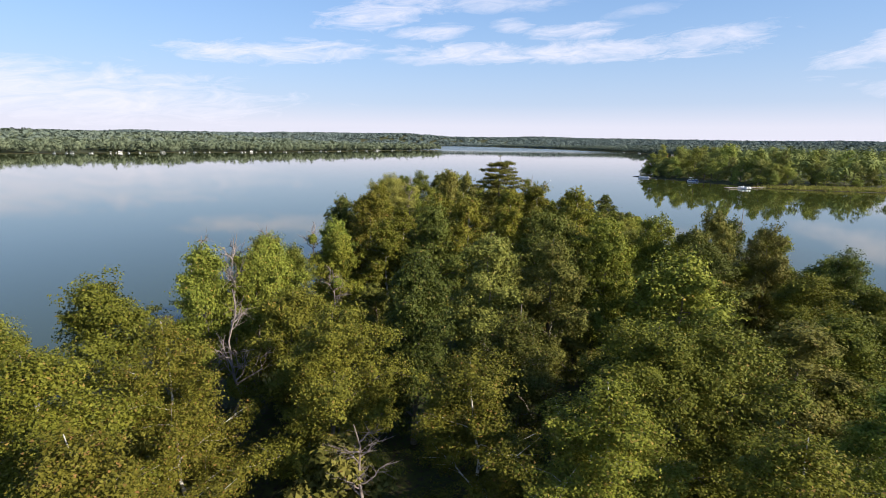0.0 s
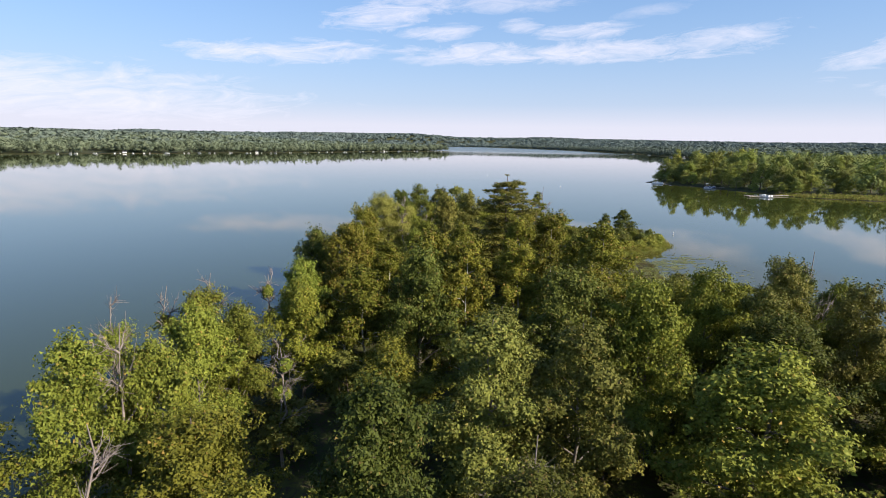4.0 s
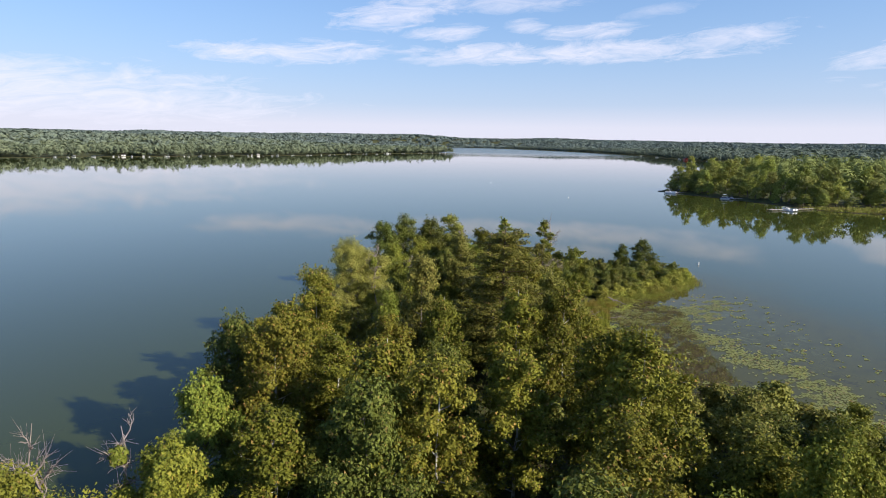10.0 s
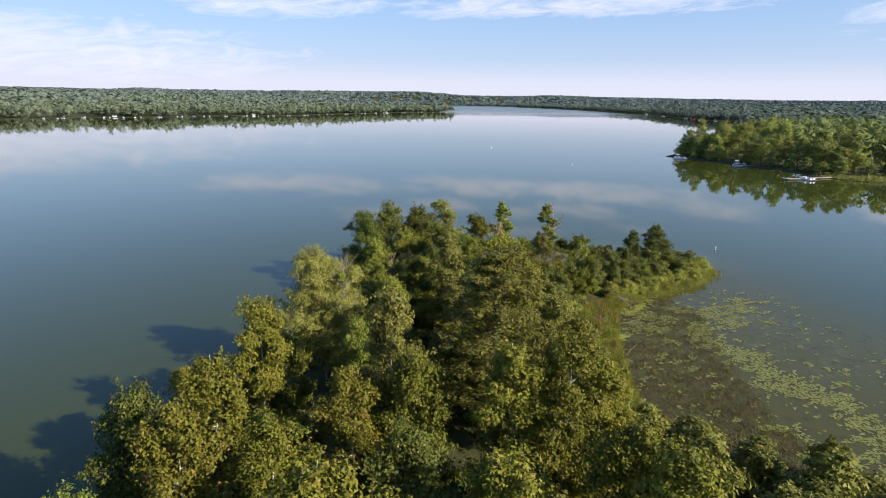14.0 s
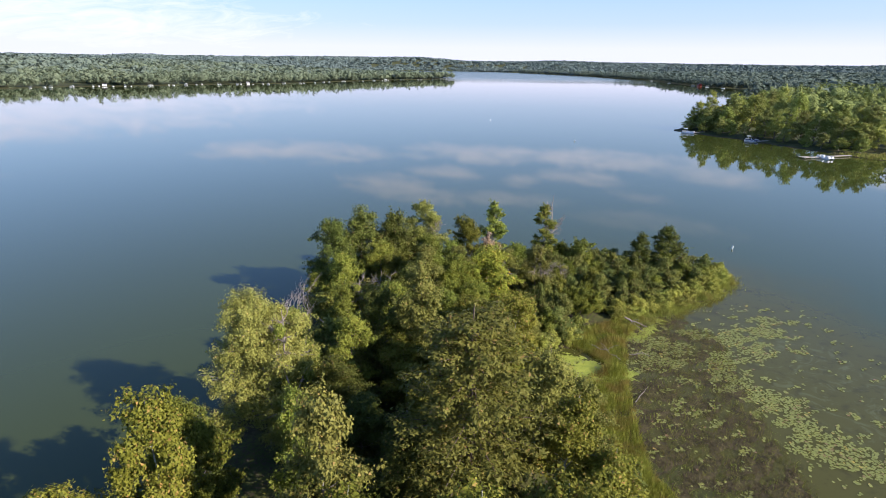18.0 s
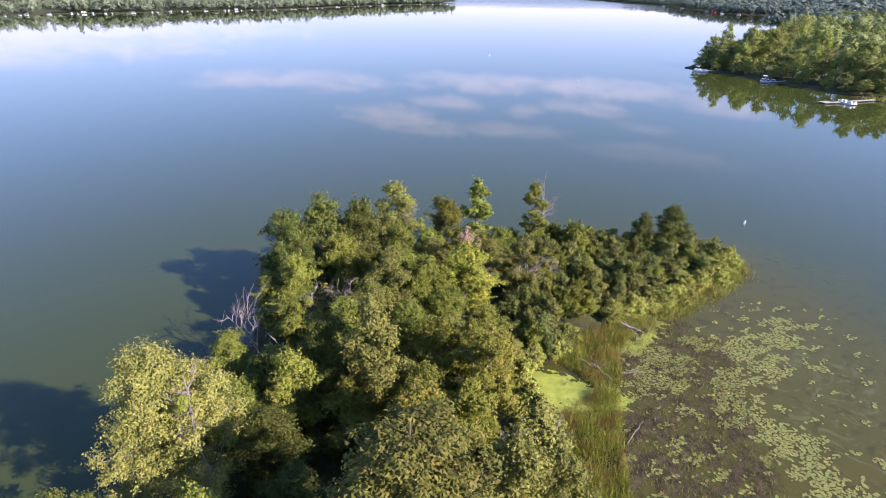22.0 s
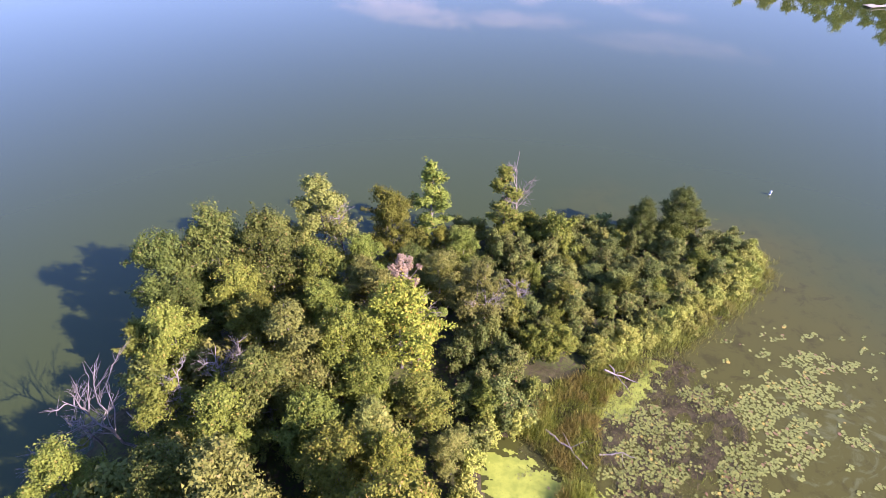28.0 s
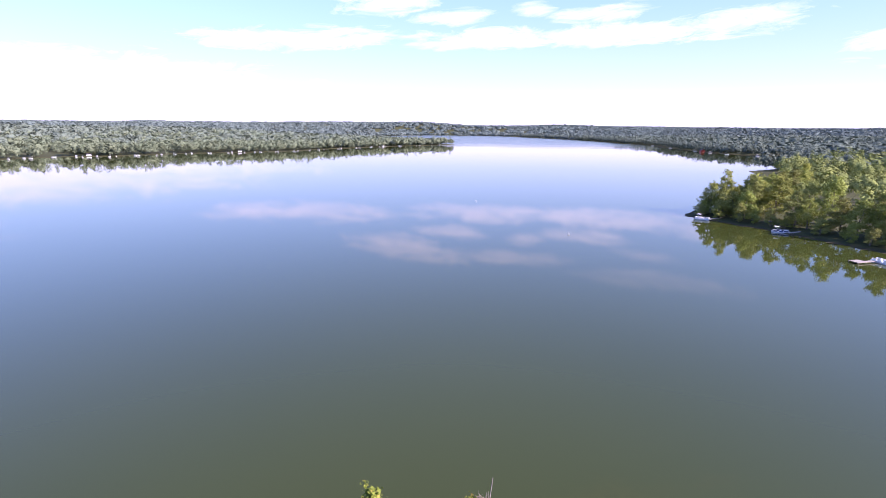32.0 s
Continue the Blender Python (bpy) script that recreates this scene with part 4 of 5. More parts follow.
# light shrubs along the water on the point
bank = PENINSULA_EAST[5:13]
for k in range(26):
    u = (k + rng.uniform(0, 1)) / 26 * (len(bank) - 1)
    i = min(int(u), len(bank) - 2)
    x, y = (bank[i][j] + (bank[i + 1][j] - bank[i][j]) * (u - i) for j in (0, 1))
    tree("scrub" if k % 2 else "fringe", k % 2, x - rng.uniform(0.3, 1.6), y + rng.uniform(-0.5, 0.5), rng.uniform(1.8, 3.2), rng.uniform(1.0, 1.5))
east = PENINSULA_EAST[13:]
for k in range(80):
    u = (k + rng.uniform(0, 1)) / 80 * (len(east) - 1)
    i = min(int(u), len(east) - 2)
    x, y = (east[i][j] + (east[i + 1][j] - east[i][j]) * (u - i) for j in (0, 1))
    tree("fringe", k % 2, x - rng.uniform(0.3, 2.8), y + rng.uniform(0.3, 2.8), rng.uniform(1.2, 2.5), rng.uniform(0.9, 1.4))

# understory over the rest of the wood
low = []
while len(low) < 80:
    x, y = rng.uniform(-26, 44), rng.uniform(14, 140)
    d = -signed(np.array([[x, y]]), LAKE)[0]
    if d < 1.6 or (x > 14 and y > 112) or any((x - a) ** 2 + (y - b) ** 2 < 3.0 ** 2 for a, b in low):
        continue
    low.append((x, y))
for x, y in low:
    tree("under", rng.randint(2), x, y, rng.uniform(4.0, 7.5), rng.uniform(2.0, 3.0))


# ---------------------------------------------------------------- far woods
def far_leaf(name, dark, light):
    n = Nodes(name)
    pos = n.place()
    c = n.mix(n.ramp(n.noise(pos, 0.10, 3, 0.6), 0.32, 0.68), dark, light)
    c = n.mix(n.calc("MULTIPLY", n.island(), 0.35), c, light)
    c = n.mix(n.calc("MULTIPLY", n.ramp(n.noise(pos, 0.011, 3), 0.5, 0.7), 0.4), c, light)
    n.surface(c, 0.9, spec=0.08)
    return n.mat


# aerial haze painted into the first three leaf colours: greyer and bluer with distance
HAZED_FAR = far_leaf("hazed_far_foliage", (0.096, 0.124, 0.078), (0.165, 0.192, 0.116))
HAZED_ACROSS = far_leaf("hazed_foliage_across_the_bay", (0.096, 0.126, 0.098), (0.140, 0.168, 0.126))
HAZED_DISTANT = far_leaf("hazed_distant_foliage", (0.096, 0.128, 0.118), (0.118, 0.148, 0.134))
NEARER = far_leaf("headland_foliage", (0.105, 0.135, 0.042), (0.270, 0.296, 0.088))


def woods(name, spots_, label, tufts, seed=1, mat=None):
    """Many crowns of leaf tufts joined in one mesh: x, y, ground, height, radius."""
    rng = np.random.RandomState(seed)
    p = np.asarray(spots_, float)
    n = len(p) * tufts
    i = np.repeat(np.arange(len(p)), tufts)
    # every crown is a stack of uneven lobes
    lobes = 7
    lobe = rng.normal(size=(len(p), lobes, 3)) * (0.48, 0.48, 0.30)
    lob = lobe[i, rng.randint(lobes, size=n)]
    d = rng.normal(size=(n, 3))
    d /= np.linalg.norm(d, axis=1)[:, None]
    unit = lob + d * (0.50, 0.50, 0.30) * rng.uniform(0.6, 1.05, (n, 1))
    pos = np.stack([p[i, 0] + unit[:, 0] * p[i, 4], p[i, 1] + unit[:, 1] * p[i, 4], p[i, 2] + p[i, 3] * np.clip(0.56 + 0.52 * unit[:, 2], 0.02, 1.08)], 1)
    nrm = lob * 0.9 + d * 0.8 + (0, 0, 0.45) + 0.12 * rng.normal(size=(n, 3))
    nrm /= np.linalg.norm(nrm, axis=1)[:, None]
    t = np.cross(nrm, rng.normal(size=(n, 3)))
    t /= np.linalg.norm(t, axis=1)[:, None]
    b = np.cross(nrm, t)
    s = (p[i, 4] * 3.1 / math.sqrt(tufts))[:, None] * rng.uniform(0.6, 1.4, (n, 1))
    verts = np.stack([pos - t * s * 0.65, pos + t * s * 0.3 + b * s * 0.6, pos + t * s * 0.6 - b * s * 0.5], 1).reshape(-1, 3)
    me = mesh_from(name, verts, np.arange(3 * n).reshape(-1, 3), [mat or HAZED_FAR])
    return tagged(new(name, me), label, "woods", kind="stuff")


rng = np.random.RandomState(21)


def shore_spots(line, gap, rows, depth, h, r, first=4):
    """Trees in rows along a stretch of shore, set back to the landward side."""
    got = []
    for (ax, ay), (bx, by) in zip(line[:-1], line[1:]):
        ln = math.hypot(bx - ax, by - ay)
        nx, ny = -(by - ay) / ln, (bx - ax) / ln
        for row in range(rows):
            for k in range(int(ln / gap)):
                u = (k + rng.uniform(0, 1)) * gap / ln
                off = first + row * depth + rng.uniform(-0.4, 0.4) * depth
                got.append((ax + (bx - ax) * u + nx * off, ay + (by - ay) * u + ny * off, rng.uniform(*h), rng.uniform(*r)))
    return got


def settle(raw, keep=4.0):
    p = np.array([(a[0], a[1]) for a in raw])
    ok = signed(p, LAKE) < -keep
    z = ground_height(p[:, 0], p[:, 1])
    return [(a[0], a[1], zz, a[2], a[3]) for a, zz, k in zip(raw, z, ok) if k]


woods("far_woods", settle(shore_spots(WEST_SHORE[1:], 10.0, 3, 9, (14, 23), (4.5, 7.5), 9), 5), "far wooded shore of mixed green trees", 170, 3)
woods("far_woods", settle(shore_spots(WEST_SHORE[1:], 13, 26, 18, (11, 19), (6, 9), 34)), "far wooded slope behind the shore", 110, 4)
woods("far_woods", settle(shore_spots(EAST_SHORE, 11, 3, 9, (13, 20), (4.5, 7)), 5), "far wooded shore across the bay", 130, 5, HAZED_ACROSS)
woods("far_woods", settle(shore_spots(EAST_SHORE[2:], 17, 26, 23, (11, 18), (8, 11), 34)), "far low wooded hills", 120, 6, HAZED_ACROSS)
mid_raw = []
for k in range(9000):
    a, d = radians(rng.uniform(-45, 44)), rng.uniform(1150, 2500)
    mid_raw.append((10 + math.sin(a) * d, 60 + math.cos(a) * d, rng.uniform(11, 18), rng.uniform(8, 13)))
woods("far_woods", settle(mid_raw, 30), "wooded hills behind the lake", 44, 12, HAZED_ACROSS)
back_raw = []
for k in range(9500):
    a, d = radians(rng.uniform(-45, 45)), rng.uniform(2300, 4700)
    back_raw.append((10 + math.sin(a) * d, 60 + math.cos(a) * d, rng.uniform(11, 16), 0.003 * d + rng.uniform(4, 8)))
woods("far_woods", settle(back_raw, 8), "distant wooded ridge closing the lake", 44, 7, HAZED_DISTANT)
# behind the wooded headland
mid_raw = []
while len(mid_raw) < 1500:
    x, y = rng.uniform(165, 900), rng.uniform(250, 800)
    if x > 320 or rng.uniform() < 0.75:
        mid_raw.append((x, y, rng.uniform(14, 20), rng.uniform(4.5, 6.5)))
mid = settle(mid_raw, 18)
woods("headland_woods", [q for q in mid if q[0] < 430], "dense green woods behind the headland's shore", 420, 8, NEARER)
woods("headland_woods", [q for q in mid if q[0] >= 430], "green woods farther along the headland", 150, 9, NEARER)
HEAD = [(250, 520), (185, 430), (140, 385), (124, 364), (129, 352), (141, 332), (152, 306), (161, 283), (168, 276), (190, 275), (230, 272)]
head = settle(shore_spots(HEAD, 7.5, 1, 3, (4, 8.5), (2.4, 3.6), 7.0) + shore_spots(HEAD, 8.5, 1, 4, (10, 15), (4.0, 5.6), 15) + shore_spots(HEAD, 9.5, 1, 5, (16, 21), (4.8, 6.6), 26), 3.0)
for i, (x, y, z, h, r) in enumerate(head):
    if x < 225:
        tree(("shade", "grove")[i % 2], i % 3, x, y, z + h + (1.0 if y > 330 else 0.0), r)


# ---------------------------------------------------------------- marsh and water plants
def plain(name, color, rough=0.6, wear=0.25, scale=6.0, metal=0.0):
    n = Nodes(name)
    m = n.noise(n.local(), scale, 5, 0.65)
    c = n.mix(n.calc("MULTIPLY", n.ramp(m, 0.45, 0.7), wear), color, tuple(v * 0.45 for v in color))
    n.surface(c, rough, n.bump(m, 0.15, 0.01), metal)
    return n.mat


def blade_material(name, dark, light, dry):
    n = Nodes(name)
    c = n.mix(n.island(), dark, light)
    c = n.mix(n.ramp(n.noise(n.place(), 0.45, 4, 0.6), 0.45, 0.62), c, dry)
    p = n.surface(c, 0.7, spec=0.2)
    tr = n.add("ShaderNodeBsdfTranslucent")
    n.put(tr.inputs["Color"], c)
    mx = n.add("ShaderNodeMixShader")
    mx.inputs[0].default_value = 0.3
    n.nt.links.new(p.outputs[0], mx.inputs[1])
    n.nt.links.new(tr.outputs[0], mx.inputs[2])
    n.nt.links.new(mx.outputs[0], n.out.inputs["Surface"])
    return n.mat


def scatter(outline, count, seed, margin=0.0):
    r = np.random.RandomState(seed)
    o = np.array(outline, float)
    got = np.zeros((0, 2))
    while len(got) < count:
        p = r.uniform(o.min(0) - margin, o.max(0) + margin, (count * 3, 2))
        got = np.concatenate([got, p[signed(p, outline) > -margin * r.uniform(0, 1, len(p))]])
    return got[:count]


def blades(name, spots_, height, width, mat, label, seed, lean=0.35, category="grass"):
    """Standing blades, each a narrow bent triangle pair rooted in the ground."""
    r = np.random.RandomState(seed)
    n = len(spots_)
    z = np.maximum(ground_height(spots_[:, 0], spots_[:, 1]), -0.15)
    h = r.uniform(*height, n) * (0.75 + 0.35 * waves(spots_[:, 0], spots_[:, 1], 4.0, seed + 1))
    h = np.maximum(h, 0.15)
    a = r.uniform(0, 6.28, n)
    side = np.stack([np.cos(a), np.sin(a), 0 * a], 1) * (width * r.uniform(0.6, 1.4, n))[:, None]
    base = np.stack([spots_[:, 0], spots_[:, 1], z - 0.05], 1)
    tip = base + np.stack([r.normal(size=n) * lean * h, r.normal(size=n) * lean * h, h], 1)
    mid = base + (tip - base) * 0.55 + np.stack([0 * h, 0 * h, h * 0.10], 1)
    verts = np.stack([base - side, base + side, mid + side * 0.8, tip, mid - side * 0.8], 1).reshape(-1, 3)
    k = np.arange(n) * 5
    faces = [q for i in k for q in ((i, i + 1, i + 2, i + 4), (i + 4, i + 2, i + 3))]
    return tagged(new(name, mesh_from(name, verts, faces, [mat])), label, category, kind="stuff")


STRIP = [(33.5, 125), (33, 123.6), (30.6, 120.6), (28.8, 118.0), (28.2, 114.5), (27, 110.5), (26, 106), (25, 100), (24.5, 94), (27, 88), (28, 85), (23.6, 89),
         (21, 95), (20, 100), (20, 106), (23, 109), (26, 111.5), (24, 114.5), (22, 116), (26, 121), (30, 122.5)]
blades("marsh_grass", scatter(STRIP, 44000, 61, 0.6), (0.30, 1.15), 0.017, blade_material("marsh_grass", (0.12, 0.145, 0.018), (0.32, 0.32, 0.045), (0.24, 0.185, 0.042)),
       "olive and yellow marsh grass at the wood's edge", 62)
SHORE = PENINSULA_EAST[13:] + [(51.8, 142.5), (49.5, 145)]
fringe = []
r_ = np.random.RandomState(63)
for (ax, ay), (bx, by) in zip(SHORE[:-1], SHORE[1:]):
    ln = math.hypot(bx - ax, by - ay)
    for k in range(int(ln * 400)):
        u, off = r_.uniform(), r_.normal() * 0.9 - 0.7
        fringe.append((ax + (bx - ax) * u + (by - ay) / ln * off, ay + (by - ay) * u - (bx - ax) / ln * off))
blades("shore_reeds", np.array(fringe), (0.5, 1.1), 0.022, blade_material("shore_reeds", (0.16, 0.18, 0.03), (0.33, 0.34, 0.07), (0.24, 0.22, 0.05)),
       "yellow-green reeds fringing the point", 64, 0.3, "reeds")
blades("dead_stems", scatter(MARSH, 42000, 65, 0.6), (0.08, 0.34), 0.020, blade_material("dead_stems", (0.060, 0.042, 0.026), (0.16, 0.120, 0.055), (0.15, 0.15, 0.035)),
       "brown broken stems standing in the mud", 66, 0.9, "dead stems")
blades("marsh_tufts", scatter(MARSH, 9000, 69, 0.2), (0.15, 0.6), 0.020, blade_material("marsh_tufts", (0.12, 0.15, 0.02), (0.27, 0.29, 0.05), (0.16, 0.13, 0.04)),
       "scattered green tufts of sedge in the mud", 70, 0.5)
HEAD_MEADOW = [(160, 285), (166, 270), (184, 262), (207, 255), (240, 262), (195, 276), (172, 279)]
blades("meadow_grass", scatter(HEAD_MEADOW, 5000, 67), (0.6, 1.5), 0.16, blade_material("meadow_grass", (0.15, 0.17, 0.03), (0.29, 0.29, 0.06), (0.24, 0.20, 0.06)),
       "yellow-green meadow grass on the headland's shore", 68)


def film_of_weed(name, outline, step_, seed, mat, label):
    o = np.array(outline, float)
    nx, ny = np.ceil((o.max(0) - o.min(0) + 1.6) / step_).astype(int)
    X, Y = np.meshgrid(o[:, 0].min() - 0.8 + np.arange(nx + 1) * step_, o[:, 1].min() - 0.8 + np.arange(ny + 1) * step_)
    cx, cy = (X[:-1, :-1] + step_ / 2).ravel(), (Y[:-1, :-1] + step_ / 2).ravel()
    keep = signed(np.stack([cx, cy], 1), outline) + 0.55 * waves(cx, cy, 1.3, seed) + 0.25 * waves(cx, cy, 0.5, seed + 1) > 0
    i = np.arange((nx + 1) * (ny + 1)).reshape(ny + 1, nx + 1)
    quads = np.stack([i[:-1, :-1], i[:-1, 1:], i[1:, 1:], i[1:, :-1]], -1).reshape(-1, 4)[keep]
    verts = np.stack([X.ravel(), Y.ravel(), 0.024 + 0.006 * waves(X.ravel(), Y.ravel(), 0.7, seed)], 1)
    me = mesh_from(name, verts, quads, [mat], True)
    bm = bmesh.new()
    bm.from_mesh(me)
    bmesh.ops.delete(bm, geom=[v for v in bm.verts if not v.link_faces], context="VERTS")
    bm.to_mesh(me)
    bm.free()
    return tagged(new(name, me), label, "duckweed", kind="stuff")


def duckweed_material():
    n = Nodes("duckweed")
    pos = n.place()
    c = n.mix(n.ramp(n.noise(pos, 0.9, 5, 0.65), 0.35, 0.68), (0.190, 0.220, 0.020), (0.290, 0.310, 0.034))
    c = n.mix(n.ramp(n.noise(pos, 14, 4, 0.7), 0.60, 0.72), c, (0.11, 0.14, 0.02))
    n.surface(c, 0.75, n.bump(n.noise(pos, 22, 3), 0.4, 0.01))
    return n.mat


DUCKWEED = duckweed_material()
film_of_weed("duckweed", [(18.8, 114.4), (21.8, 114.0), (25.3, 112.0), (28.6, 110.8), (27.8, 109.0), (23, 108.2), (20.6, 108), (19.6, 110.4)], 0.1, 71, DUCKWEED, "bright yellow-green duckweed on still shallow water")
film_of_weed("duckweed", [(32.6, 124.2), (36.6, 124.6), (34.6, 121.2), (31.2, 117.4), (28.9, 117.6), (30.4, 120.4)], 0.1, 73, DUCKWEED, "streak of bright duckweed along the reeds")


def pad_mesh(seed, radius):
    """A floating lily pad: a notched disc with a slightly raised rim."""
    r = np.random.RandomState(seed)
    n = 9
    verts = [(0, 0, 0.010)]
    for k in range(n):
        a = 0.22 + (2 * math.pi - 0.44) * k / (n - 1)
        q = radius * r.uniform(0.9, 1.08)
        verts.append((math.cos(a) * q, math.sin(a) * q, 0.018 + 0.012 * r.uniform(-1, 1)))
    return np.array(verts), [(0, k, k + 1) for k in range(1, n)]


def pad_material():
    n = Nodes("lily_pads")
    isl, each = n.island(), n.each()
    pick = n.calc("FRACT", n.calc("ADD", isl, n.calc("MULTIPLY", each, 3.7)))
    c = n.mix(pick, (0.135, 0.150, 0.026), (0.235, 0.238, 0.050))
    c = n.mix(n.ramp(n.calc("FRACT", n.calc("MULTIPLY", pick, 9.7)), 0.975, 0.985), c, (0.40, 0.28, 0.05))
    c = n.mix(n.ramp(n.calc("FRACT", n.calc("MULTIPLY", pick, 23.1)), 0.94, 0.96), c, (0.20, 0.11, 0.05))
    n.surface(c, 0.42, spec=0.4)
    return n.mat


PADS = pad_material()
# x, y, half widths, fill
LILY = [(33, 116.2, 4.2, 3.6, 1.0), (31.6, 113, 3.8, 2.6, 1.0), (38.3, 120, 2.8, 2.2, 0.75), (43, 119.5, 4.8, 2.8, 1.0), (48, 121.4, 3.8, 2.8, 1.0), (50, 124.3, 4.2, 2.0, 0.7),
        (44, 116, 3.8, 2.6, 0.95), (39.5, 113.5, 3.6, 2.8, 0.9), (54.4, 124.4, 2.2, 1.0, 0.6), (38.5, 109, 3.0, 3.8, 0.9), (41, 104.5, 3.2, 4.4, 1.0), (41.6, 98.5, 3.6, 4.8, 1.0),
        (45, 95.5, 3.2, 4.2, 1.0), (46, 89, 3.6, 5.2, 1.0), (41, 80.5, 3.6, 3.6, 0.9), (44.5, 84, 4.2, 4.2, 0.95), (31.2, 103, 2.0, 2.6, 0.6), (34, 101, 2.0, 2.0, 0.5),
        (37, 89.5, 2.2, 1.6, 0.7), (39, 86.5, 2.0, 1.6, 0.7), (28.5, 99, 1.5, 2.0, 0.4), (33.5, 108, 1.6, 2.4, 0.5), (49, 101, 2.5, 3.5, 0.35), (50, 117, 2.0, 2.5, 0.45), (48.5, 128, 3.5, 0.8, 0.5)]
r_ = np.random.RandomState(75)
X, Y = np.meshgrid(np.arange(22, 58, 0.195), np.arange(76, 130, 0.195))
px, py = X.ravel() + r_.uniform(-0.14, 0.14, X.size), Y.ravel() + r_.uniform(-0.14, 0.14, X.size)
fill = np.zeros(len(px))
for cx, cy, rx, ry, f in LILY:
    fill = np.maximum(fill, f * (1.25 - ((px - cx) / rx) ** 2 - ((py - cy) / ry) ** 2))
bog = signed(np.stack([px, py], 1), MARSH)
fill = np.maximum(fill, np.where(bog > 0.3, 0.06 + 0.20 * waves(px, py, 5.0, 78), 0))
keep = fill + 0.62 * waves(px, py, 3.0, 76) + 0.38 * waves(px, py, 1.1, 77) > r_.uniform(0.50, 0.85, len(px))
keep &= signed(np.stack([px, py], 1), LAKE) > 0.3
px, py = px[keep], py[keep]
near_stretch = (np.abs(px - 33) < 3.4) & (np.abs(py - 115) < 3.4)
single = np.where(near_stretch)[0][:300]
lily_bed = tagged(new("lily_bed"), "floating bed of round green lily pads", "lily pads")
lily_bed.location = (33, 115, 0)
vs, fs, o = [], [], 0
chosen = set(single.tolist())
lie = np.maximum(ground_height(px, py), 0.0)
shapes = [pad_mesh(80 + k, 0.115) for k in range(6)]
for i in range(len(px)):
    if i in chosen:
        continue
    v, f = shapes[i % 6]
    a, sc = r_.uniform(0, 6.28), r_.uniform(0.55, 1.40)
    ca, sa = math.cos(a) * sc, math.sin(a) * sc
    tilt = r_.normal(size=2) * 0.05
    w = np.stack([v[:, 0] * ca - v[:, 1] * sa, v[:, 0] * sa + v[:, 1] * ca, v[:, 2] + 0.014 + lie[i]], 1)
    w[:, 2] += np.abs(w[:, 0] * tilt[0] + w[:, 1] * tilt[1])
    vs.append(w + (px[i] - 33, py[i] - 115, 0))
    fs += [(a_ + o, b_ + o, c_ + o) for a_, b_, c_ in f]
    o += len(v)
pads = part("pad_cover", mesh_from("pad_cover", np.concatenate(vs), fs, [PADS]), lily_bed)
tagged(pads, kind="stuff")


# ---------------------------------------------------------------- logs, buoys, docks and boats
def log(points, radius, label, twigs=4, seed=1):
    r = np.random.RandomState(seed)
    root = tagged(new("fallen_log"), label, "log")
    p = np.array(points, float)
    base = p[0].copy()
    root.location = base
    p = p - base
    u = np.linspace(0, 1, 7)
    t = np.linspace(0, 1, len(p))
    line = np.stack([np.interp(u, t, p[:, i]) for i in range(3)], 1)
    line[1:-1] += r.normal(size=(5, 3)) * 0.02 * np.linalg.norm(p[-1])
    part("trunk", mesh_from("trunk", *tube(line, np.linspace(radius, radius * 0.3, 7), 7), [BARK["dead"]], True), root)
    for k in range(twigs):
        a = line[r.randint(2, 6)]
        e = a + r.normal(size=3) * (0.7, 0.7, 0.25) + (0, 0, 0.3)
        part("branch", mesh_from("branch", *tube(bend(r, a, e, 4, 0.08), [radius * 0.35, radius * 0.28, radius * 0.2, radius * 0.1], 5), [BARK["dead"]], True), root)
    return root


log([(24.4, 116.2, 0.35), (26, 114.6, 0.45), (27.3, 112.9, 0.15)], 0.10, "grey fallen log in the marsh grass", 4, 1)
log([(28.4, 114.2, 0.15), (29.8, 114.4, 0.3), (31.3, 114.0, 0.1)], 0.08, "bleached driftwood branch on the mud", 3, 2)
log([(31.0, 123.2, 0.6), (32.3, 120.6, 0.1)], 0.09, "grey log sloping into the duckweed", 2, 3)
log([(30.2, 122.0, 1.3), (33.4, 121.6, 0.1)], 0.10, "broken grey trunk leaning out of the thicket", 2, 4)
log([(0.5, 109.5, 0.4), (-4, 111.5, 2.6), (-8.2, 114, 4.2)], 0.16, "long bleached trunk leaning in the wood", 7, 5)
log([(33.2, 79.0, 0.3), (35.3, 80.6, 1.6), (37.8, 82.4, 2.5)], 0.13, "snapped white birch trunk leaning over the marsh", 2, 6)
log([(10.0, 72.5, 0.5), (8.8, 74.6, 5.0), (7.6, 76.6, 9.2)], 0.14, "white dead birch trunk leaning among the trees", 3, 7)
log([(26.5, 104.5, 0.1), (28.6, 107.2, 0.2)], 0.06, "dark driftwood on the mud", 3, 8)
log([(-18.0, 43.5, 1.5), (-20.0, 45.5, 5.5), (-21.8, 47.6, 9.4)], 0.16, "bare forked trunk leaning over the lake", 5, 10)
log([(-13.5, 62, 0.0), (-17.5, 63.5, 1.6), (-20.5, 65.8, 2.4)], 0.09, "bare leaning branch over the lake", 6, 9)


